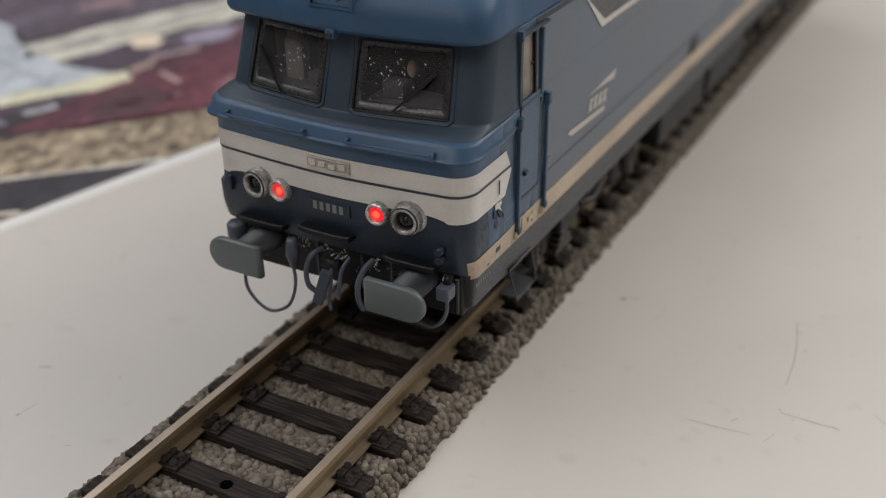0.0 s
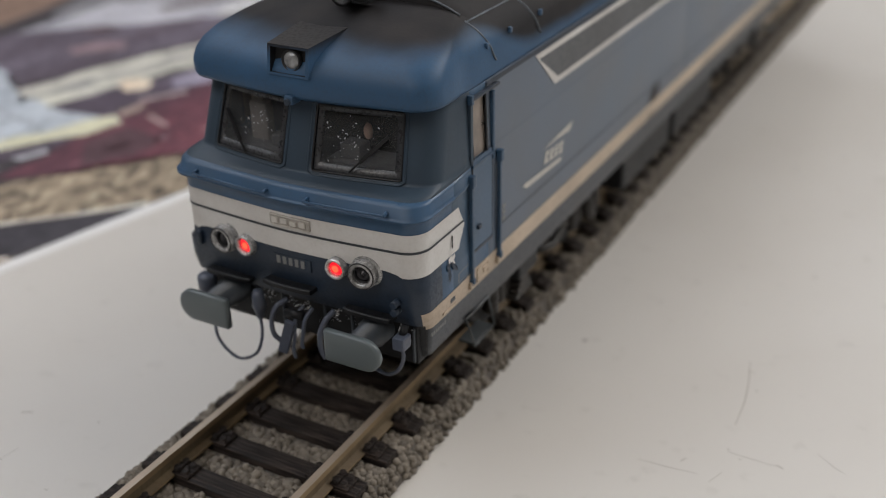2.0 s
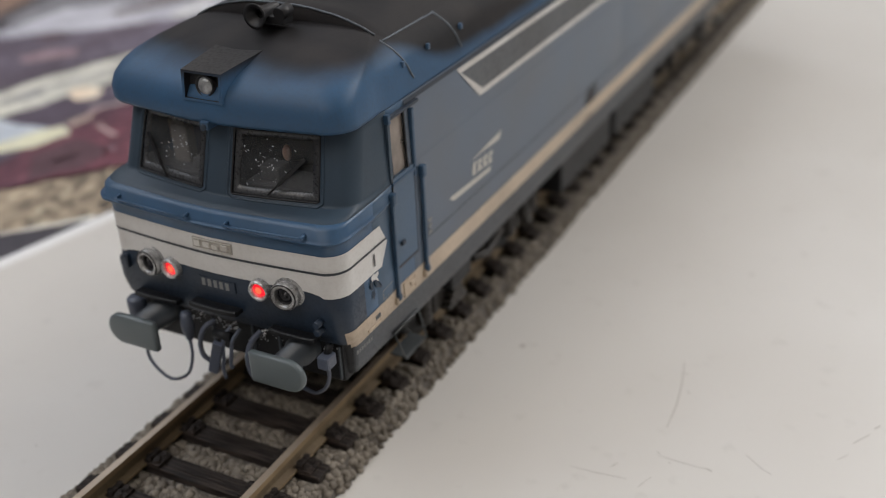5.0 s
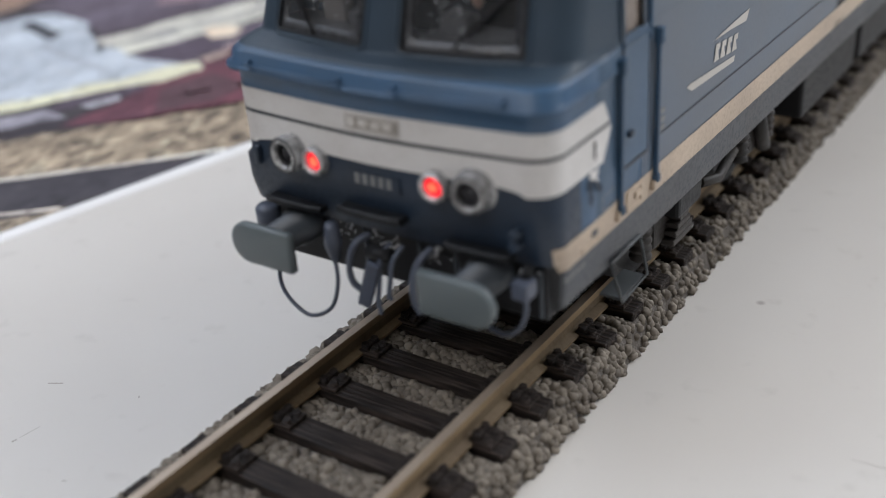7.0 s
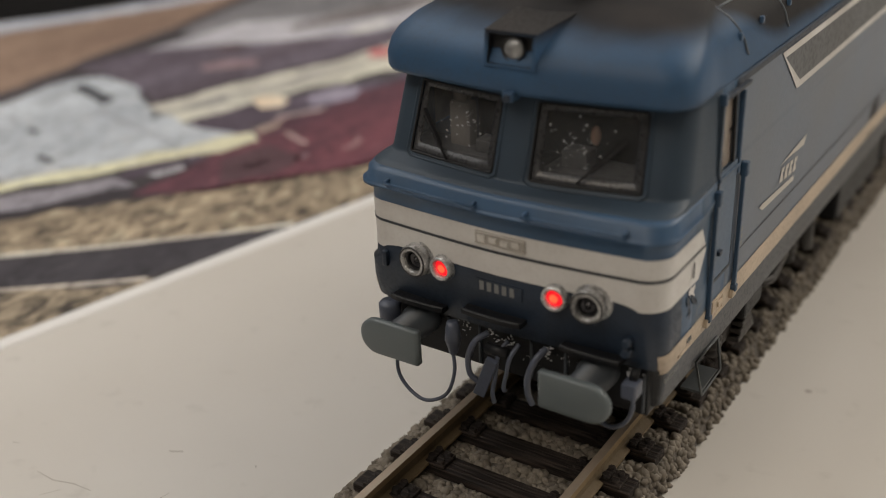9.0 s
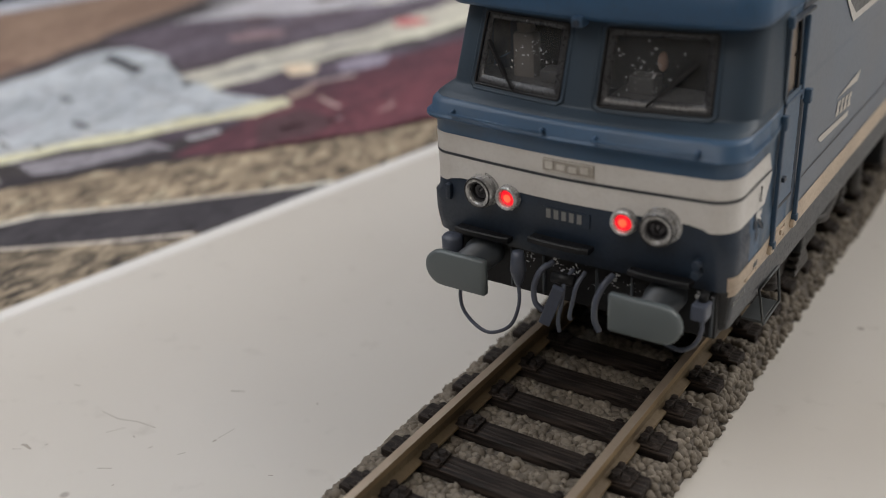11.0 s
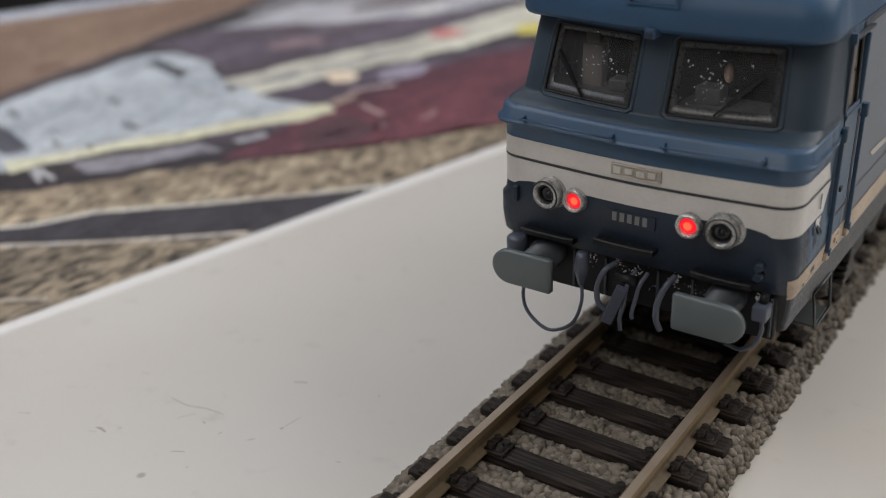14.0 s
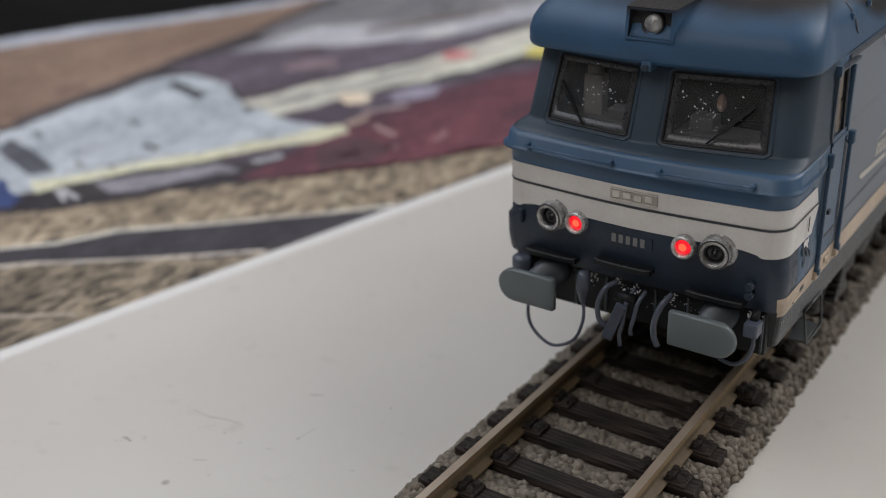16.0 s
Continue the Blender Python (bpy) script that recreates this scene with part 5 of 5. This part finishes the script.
# ---- poster: a printed photograph of a railway yard, lying flat under the edge of the board ----
def print_mat(name, a, b, scale):
    """Glossy print: two inks in streaks, with a finer speckle where gravel is shown."""
    a, b = (tuple(min(0.8, k * (0.95 + 0.75 * k)) for k in c) for c in (a, b))
    m, t, p = nodes_of(name)
    co = t.nodes.new("ShaderNodeTexCoord").outputs["Object"]
    mp = t.nodes.new("ShaderNodeMapping")
    mp.inputs["Rotation"].default_value = (0, 0, radians(-38))
    mp.inputs["Scale"].default_value = (1.0, 0.33, 1.0)
    t.links.new(co, mp.inputs[0])
    c = mix_col(t, noise_mix(t, mp.outputs[0], 60.0, 0.35, 0.7, 6.0), a, b)
    c = mix_col(t, noise_mix(t, mp.outputs[0], 190.0, 0.52, 0.78, 6.0), c, tuple(0.72 * k for k in b))
    if scale > 1:
        c = mix_col(t, noise_mix(t, mp.outputs[0], 950.0, 0.4, 0.62, 4.0), a, b)
        c = mix_col(t, noise_mix(t, mp.outputs[0], 30.0, 0.45, 0.75, 3.0), c, tuple(0.6 * k for k in b))
    else:
        c = mix_col(t, noise_mix(t, mp.outputs[0], 420.0, 0.6, 0.9, 5.0), c, tuple(0.75 * k for k in b))
    c = mix_col(t, noise_mix(t, mp.outputs[0], 900.0, 0.52, 0.7, 5.0), c, tuple(0.55 * k for k in b))
    c = mix_col(t, noise_mix(t, mp.outputs[0], 700.0, 0.6, 0.75, 4.0), c, tuple(min(0.7, 1.25 * k + 0.03) for k in a))
    t.links.new(c, p.inputs["Base Color"])
    p.inputs["Roughness"].default_value = 0.6
    p.inputs["Specular IOR Level"].default_value = 0.2
    return m


poster = thing("poster", (-170, 60, -4), "mounted print of a railway yard lying flat beside the board", "poster")
bm = bmesh.new()
corners = [(-304, 16), (-275, 86), (-223, 209), (-158, 364), (EDGE(330) - 0.15, 330), (EDGE(-150) - 0.15, -150), (-250, -140)]
top = [bm.verts.new((x, y, -0.36)) for x, y in corners]
low = [bm.verts.new((x, y, -3.98)) for x, y in corners]
bm.faces.new(top), bm.faces.new(list(reversed(low)))
for k in range(len(corners)):
    bm.faces.new((top[k], top[(k + 1) % len(corners)], low[(k + 1) % len(corners)], low[k]))
part("sheet", bm, print_mat("dark_print", (0.075, 0.07, 0.075), (0.045, 0.04, 0.045), 1), poster)
rng = random.Random(21)


def ink(name, a, b, lift, scale, pts):
    """A patch of the picture with a torn, uneven border: the photograph itself is out of focus and grainy."""
    rough = 0.12 if "line" in name else 0.3 if name.startswith("car_") or name.endswith(("mark", "streak")) else 1.5
    border = []
    for (x0, y0), (x1, y1) in zip(pts, pts[1:] + pts[:1]):
        far = math.hypot(x1 - x0, y1 - y0)
        n = max(1, int(far / 5.0))
        for k in range(n):
            f = k / n
            w = rng.uniform(-rough, rough) if k else 0.0
            border.append((x0 + (x1 - x0) * f - (y1 - y0) / far * w, y0 + (y1 - y0) * f + (x1 - x0) / far * w))
    bm = bmesh.new()
    f = bm.faces.new([bm.verts.new((x, y, -0.355 + 0.008 * lift)) for x, y in border])
    bmesh.ops.triangulate(bm, faces=[f])
    part(name, bm, print_mat(name, a, b, scale), poster)


ink("pale_margin", (0.499, 0.524, 0.604), (0.342, 0.367, 0.421), 1, 1, [(-273.1, 87.6), (-261.2, 120.6), (-248.5, 146.0), (-238.0, 168.7), (-230.0, 189.5), (-222.6, 206.2), (-216.6, 198.9), (-226.5, 159.6), (-242.1, 130.6), (-248.9, 110.7), (-261.2, 80.9)])
ink("sand_bank", (0.303, 0.226, 0.181), (0.203, 0.143, 0.115), 2, 1, [(-261.2, 80.9), (-249.0, 111.7), (-242.1, 130.6), (-228.4, 161.7), (-217.0, 206.5), (-214.1, 187.1), (-199.4, 139.5), (-194.6, 98.8), (-188.3, 65.1), (-181.2, 29.8)])
ink("dark_edge_line", (0.073, 0.063, 0.073), (0.051, 0.043, 0.051), 3, 1, [(-181.4, 37.8), (-189.9, 66.7), (-192.2, 90.2), (-197.5, 102.0), (-203.4, 142.4), (-219.9, 199.9), (-213.1, 198.4), (-197.0, 138.4), (-191.5, 97.8), (-187.6, 87.3), (-184.6, 63.5), (-178.6, 37.5)])
ink("grey_yard", (0.242, 0.242, 0.258), (0.128, 0.128, 0.143), 1, 1, [(-199.4, 139.5), (-214.1, 187.1), (-219.3, 215.1), (-130.0, 258.2), (-107.7, 214.1), (-161.8, 162.6), (-189.0, 135.7)])
ink("pale_roofline", (0.486, 0.486, 0.524), (0.294, 0.294, 0.332), 3, 1, [(-189.0, 117.8), (-188.0, 134.7), (-188.1, 156.0), (-169.9, 173.0), (-155.0, 184.7), (-142.7, 222.1), (-125.7, 248.2), (-111.9, 221.8), (-130.9, 194.8), (-140.7, 164.6), (-163.7, 138.8), (-177.4, 128.7), (-186.4, 120.0)])
ink("grey_purple_band", (0.168, 0.149, 0.188), (0.095, 0.077, 0.099), 2, 1, [(-191.6, 94.8), (-190.0, 118.8), (-172.1, 137.4), (-154.7, 153.1), (-137.9, 169.1), (-123.9, 190.8), (-120.8, 184.3), (-131.3, 145.5), (-140.7, 111.9), (-148.2, 83.4), (-161.7, 90.3), (-181.5, 96.1)])
ink("pale_yellow_band", (0.604, 0.604, 0.511), (0.421, 0.41, 0.383), 4, 1, [(-147.2, 81.3), (-143.0, 96.0), (-138.7, 109.9), (-133.6, 127.1), (-130.3, 144.4), (-126.3, 173.0), (-120.2, 197.7), (-111.9, 221.8), (-97.2, 192.2), (-106.3, 160.7), (-110.8, 144.1), (-115.9, 119.1), (-121.5, 111.4), (-126.5, 87.0), (-130.0, 75.4), (-137.5, 75.3)])
ink("band_shadow", (0.294, 0.285, 0.294), (0.25, 0.242, 0.25), 5, 1, [(-141.9, 77.2), (-134.6, 104.6), (-127.6, 132.3), (-126.2, 131.0), (-132.5, 102.6), (-138.5, 75.8)])
ink("purple_shade", (0.137, 0.115, 0.155), (0.077, 0.061, 0.081), 2, 1, [(-129.9, 72.3), (-126.5, 87.0), (-124.0, 97.6), (-118.5, 108.3), (-111.2, 122.5), (-101.2, 152.1), (-96.0, 143.6), (-107.1, 116.2), (-108.6, 99.0), (-112.1, 86.3), (-107.9, 74.8), (-107.6, 62.3), (-112.0, 47.7), (-114.7, 42.5), (-116.7, 47.7)])
ink("maroon_ground", (0.172, 0.068, 0.088), (0.08, 0.044, 0.062), 3, 1, [(-106.1, 40.6), (-107.5, 59.2), (-107.9, 73.8), (-112.1, 86.3), (-108.6, 99.0), (-107.1, 117.2), (-97.1, 145.7), (-87.7, 172.6), (-54.6, 107.0), (-67.3, 88.4), (-83.5, 63.7), (-93.8, 49.0)])
ink("dark_ballast_shade", (0.057, 0.051, 0.061), (0.038, 0.033, 0.041), 2, 1, [(-137.8, 3.0), (-135.4, 14.0), (-122.6, 22.1), (-108.1, 44.7), (-110.2, 50.8), (-107.6, 62.3), (-100.4, 44.8), (-106.0, 37.5), (-114.1, 23.1), (-123.2, 11.0), (-134.0, 1.0)])
ink("gravel_strip", (0.46, 0.39, 0.30), (0.085, 0.07, 0.06), 3, 3, [(-134.9, 1.0), (-124.1, 11.0), (-115.1, 24.2), (-106.0, 37.5), (-94.8, 50.0), (-84.5, 64.7), (-68.3, 89.4), (-55.7, 110.2), (-42.4, 84.6), (-59.1, 67.3), (-70.5, 45.1), (-90.3, 23.3), (-105.2, 10.0), (-118.8, -8.1)])
ink("dark_trackbed", (0.073, 0.069, 0.081), (0.047, 0.044, 0.054), 4, 1, [(-118.8, -8.1), (-105.2, 10.0), (-90.3, 23.3), (-68.6, 47.2), (-67.5, 43.0), (-76.7, 16.1), (-91.8, 4.9), (-113.1, -12.1)])
ink("lower_gravel", (0.35, 0.30, 0.235), (0.05, 0.044, 0.04), 3, 3, [(-113.1, -12.1), (-91.8, 4.9), (-75.8, 19.2), (-69.9, 13.1), (-79.1, -11.2), (-84.4, -30.2)])
ink("white_rail_line", (0.618, 0.577, 0.537), (0.45, 0.416, 0.383), 6, 1, [(-120.6, -7.5), (-111.0, 1.6), (-106.1, 11.3), (-91.8, 24.0), (-80.0, 35.5), (-70.2, 46.4), (-69.3, 45.3), (-79.3, 34.6), (-90.8, 23.0), (-104.9, 10.3), (-109.9, 0.9), (-119.2, -8.5)])
ink("white_rail_line", (0.55, 0.511, 0.462), (0.394, 0.362, 0.332), 6, 1, [(-113.6, -12.0), (-107.1, -5.6), (-96.2, 2.3), (-85.2, 11.2), (-76.6, 18.7), (-75.7, 17.8), (-84.3, 10.4), (-95.4, 1.6), (-106.0, -6.3), (-112.3, -12.8)])
ink("white_rail_line", (0.394, 0.352, 0.303), (0.294, 0.267, 0.234), 6, 1, [(-97.6, -21.9), (-90.1, -17.3), (-85.3, -13.6), (-84.2, -14.4), (-96.2, -22.8)])
ink("grey_car_body", (0.47, 0.505, 0.545), (0.345, 0.375, 0.415), 5, 1, [(-177.4, 27.8), (-180.0, 44.9), (-182.6, 61.1), (-183.9, 87.7), (-177.7, 94.1), (-159.8, 90.4), (-141.4, 78.3), (-123.3, 75.5), (-113.8, 76.8), (-108.8, 69.6), (-126.0, 40.4), (-137.3, 15.0), (-138.1, 12.0), (-149.3, 15.0), (-158.6, 16.9)])
ink("yellow_stripe", (0.632, 0.625, 0.462), (0.486, 0.474, 0.372), 7, 1, [(-143.0, 18.0), (-134.2, 32.2), (-122.6, 53.8), (-114.6, 73.6), (-110.9, 78.9), (-106.0, 75.9), (-107.7, 66.4), (-118.7, 49.7), (-130.3, 29.1), (-135.4, 14.0)])
ink("grey_valance", (0.303, 0.294, 0.332), (0.234, 0.226, 0.258), 6, 1, [(-130.1, 24.1), (-122.1, 36.3), (-116.7, 45.6), (-109.0, 44.7), (-116.3, 31.3), (-122.6, 22.1)])
ink("car_window", (0.131, 0.134, 0.161), (0.09, 0.095, 0.115), 7, 1, [(-167.3, 25.9), (-172.2, 32.9), (-158.2, 30.0), (-144.2, 25.0), (-145.8, 20.0)])
ink("car_vent", (0.073, 0.077, 0.09), (0.051, 0.054, 0.065), 7, 1, [(-177.2, 82.7), (-177.4, 86.9), (-159.5, 82.1), (-157.4, 76.9)])
ink("car_dash", (0.099, 0.099, 0.115), (0.063, 0.063, 0.073), 7, 1, [(-171.4, 37.7), (-171.3, 39.1), (-166.7, 38.4), (-165.8, 36.6)])
ink("car_dash", (0.115, 0.115, 0.137), (0.073, 0.073, 0.085), 7, 1, [(-140.8, 44.9), (-140.8, 46.8), (-135.6, 46.2), (-135.1, 44.3)])
ink("car_dash", (0.115, 0.115, 0.137), (0.073, 0.073, 0.085), 7, 1, [(-158.9, 55.8), (-158.8, 57.4), (-154.3, 56.4), (-154.0, 54.5)])
ink("car_dash", (0.175, 0.181, 0.21), (0.109, 0.112, 0.131), 7, 1, [(-151.2, 34.5), (-150.1, 41.5), (-146.3, 40.0), (-147.3, 33.3)])
ink("blue_nose", (0.069, 0.099, 0.242), (0.041, 0.061, 0.155), 6, 1, [(-153.0, 12.9), (-148.5, 16.0), (-135.3, 11.0), (-133.3, 7.0), (-137.8, 3.0)])
ink("warm_lamp_spot", (0.85, 0.753, 0.55), (0.563, 0.456, 0.332), 8, 1, [(-127.8, 96.4), (-127.9, 99.6), (-124.1, 101.8), (-119.3, 100.9), (-117.2, 95.6), (-120.9, 92.4)])
ink("pink_spot", (0.753, 0.294, 0.303), (0.456, 0.181, 0.185), 8, 1, [(-129.3, 144.5), (-129.5, 148.8), (-125.6, 151.1), (-119.7, 149.2), (-121.5, 142.6), (-125.3, 140.3)])
ink("yellow_spot", (0.802, 0.647, 0.21), (0.486, 0.394, 0.131), 8, 1, [(-111.2, 160.5), (-110.4, 167.1), (-106.5, 168.4), (-100.3, 158.7), (-106.1, 154.1)])
ink("pale_debris", (0.394, 0.322, 0.285), (0.242, 0.196, 0.175), 8, 1, [(-112.4, 80.2), (-111.3, 85.9), (-110.1, 88.6), (-107.8, 83.8), (-108.5, 79.5)])
ink("pale_debris", (0.342, 0.267, 0.25), (0.21, 0.165, 0.155), 8, 1, [(-105.1, 82.4), (-103.6, 83.2), (-96.3, 79.8), (-96.2, 78.4)])
ink("car_step", (0.55, 0.55, 0.577), (0.332, 0.332, 0.352), 8, 1, [(-134.3, 17.3), (-133.4, 19.3), (-125.6, 17.5), (-125.1, 16.4), (-130.8, 17.2), (-126.4, 15.0), (-126.6, 14.1)])
ink("car_step", (0.486, 0.486, 0.524), (0.294, 0.294, 0.317), 8, 1, [(-112.0, 49.7), (-109.4, 57.1), (-107.2, 55.7), (-108.9, 49.8)])
ink("roof_streak", (0.1, 0.09, 0.1), (0.07, 0.06, 0.07), 9, 1, [(-184.6, 41.2), (-189.7, 66.5), (-190.9, 91.9), (-186.7, 89.3), (-183.3, 63.4), (-179.1, 40.6)])
ink("car_mark", (0.08, 0.08, 0.09), (0.06, 0.06, 0.07), 9, 1, [(-172.8, 38.7), (-172.0, 39.6), (-166.7, 37.8), (-167.4, 36.9)])
ink("car_mark", (0.09, 0.09, 0.1), (0.06, 0.06, 0.07), 9, 1, [(-147.0, 31.6), (-141.3, 30.3), (-140.3, 29.2), (-144.4, 30.1)])
ink("car_mark", (0.09, 0.09, 0.1), (0.06, 0.06, 0.07), 9, 1, [(-137.8, 33.1), (-134.0, 32.8), (-133.2, 31.3)])
ink("car_mark", (0.1, 0.1, 0.12), (0.07, 0.07, 0.08), 9, 1, [(-142.8, 46.6), (-140.1, 46.8), (-135.9, 46.0), (-137.5, 45.1)])
ink("car_mark", (0.22, 0.23, 0.26), (0.16, 0.17, 0.19), 9, 1, [(-160.7, 57.6), (-156.2, 57.0), (-155.4, 55.4)])
ink("car_mark", (0.36, 0.38, 0.42), (0.3, 0.32, 0.35), 9, 1, [(-172.5, 60.8), (-165.6, 59.6), (-164.1, 57.3), (-166.6, 57.5)])
ink("car_smudge", (0.38, 0.4, 0.44), (0.32, 0.34, 0.38), 9, 1, [(-152.6, 35.7), (-153.6, 41.0), (-147.1, 41.5), (-144.9, 37.4), (-145.1, 33.1)])
ink("car_line", (0.33, 0.34, 0.38), (0.26, 0.27, 0.3), 9, 1, [(-156.4, 74.0), (-120.6, 65.6), (-118.5, 64.5), (-154.2, 72.4)])
ink("car_line", (0.33, 0.34, 0.36), (0.26, 0.27, 0.3), 9, 1, [(-142.6, 25.5), (-128.1, 47.0), (-127.2, 46.2), (-141.4, 24.6)])
ink("band_line", (0.36, 0.36, 0.34), (0.3, 0.3, 0.28), 9, 1, [(-139.8, 80.3), (-130.0, 100.0), (-120.9, 132.2), (-119.5, 130.2), (-128.2, 98.0), (-137.7, 78.2)])
ink("yard_streak", (0.13, 0.09, 0.11), (0.09, 0.07, 0.08), 9, 1, [(-176.1, 128.7), (-170.5, 136.4), (-161.9, 134.4), (-164.5, 126.1)])
ink("yard_streak", (0.3, 0.23, 0.25), (0.24, 0.18, 0.2), 9, 1, [(-162.0, 112.7), (-159.4, 120.5), (-151.8, 125.3), (-148.2, 120.0), (-157.1, 109.8)])
ink("yard_streak", (0.13, 0.1, 0.12), (0.09, 0.07, 0.08), 9, 1, [(-155.9, 131.3), (-150.5, 155.6), (-147.1, 153.2), (-152.9, 129.1)])
ink("yard_streak", (0.24, 0.22, 0.22), (0.13, 0.12, 0.13), 9, 1, [(-170.4, 157.8), (-165.4, 187.8), (-150.0, 209.7), (-144.9, 201.7), (-155.4, 177.2), (-164.6, 153.7)])
ink("yard_streak", (0.56, 0.56, 0.55), (0.44, 0.44, 0.44), 9, 1, [(-150.6, 161.5), (-148.9, 177.5), (-144.1, 175.4), (-145.1, 160.0)])
ink("yard_streak", (0.32, 0.3, 0.37), (0.25, 0.23, 0.29), 9, 1, [(-117.0, 104.7), (-115.4, 114.5), (-110.2, 117.3), (-105.9, 108.9), (-111.4, 99.8)])
ink("rail_line", (0.42, 0.36, 0.36), (0.34, 0.29, 0.29), 9, 1, [(-113.6, 89.4), (-108.0, 100.0), (-106.4, 98.6), (-112.2, 88.1)])
ink("rail_line", (0.4, 0.31, 0.31), (0.32, 0.25, 0.25), 9, 1, [(-103.0, 82.1), (-95.5, 79.7), (-94.9, 78.2), (-102.2, 80.7)])
ink("loop_mark", (0.33, 0.22, 0.23), (0.26, 0.17, 0.18), 9, 1, [(-89.6, 88.2), (-85.8, 86.1), (-84.5, 82.2), (-86.7, 79.7), (-86.5, 83.0), (-86.7, 85.6)])
ink("yard_streak", (0.11, 0.062, 0.076), (0.08, 0.05, 0.06), 9, 1, [(-104.5, 63.0), (-102.2, 74.6), (-89.9, 72.2), (-89.2, 61.8), (-94.8, 53.1)])
ink("yard_streak", (0.32, 0.28, 0.3), (0.26, 0.22, 0.24), 9, 1, [(-98.0, 62.9), (-95.6, 68.1), (-94.7, 66.9), (-96.8, 61.9)])
ink("yard_streak", (0.27, 0.21, 0.24), (0.2, 0.16, 0.18), 9, 1, [(-91.8, 70.7), (-91.0, 74.6), (-89.8, 72.7), (-90.5, 69.7)])
ink("sand_mark", (0.16, 0.12, 0.1), (0.12, 0.09, 0.08), 9, 1, [(-249.8, 81.3), (-246.9, 84.4), (-242.5, 84.3), (-245.2, 79.0)])
ink("sand_mark", (0.2, 0.15, 0.12), (0.15, 0.11, 0.09), 9, 1, [(-229.6, 83.3), (-226.7, 90.1), (-223.7, 87.9), (-226.4, 82.0)])
ink("sand_mark", (0.19, 0.12, 0.1), (0.14, 0.09, 0.08), 9, 1, [(-198.7, 64.1), (-197.0, 73.2), (-194.3, 70.3), (-195.0, 62.4)])
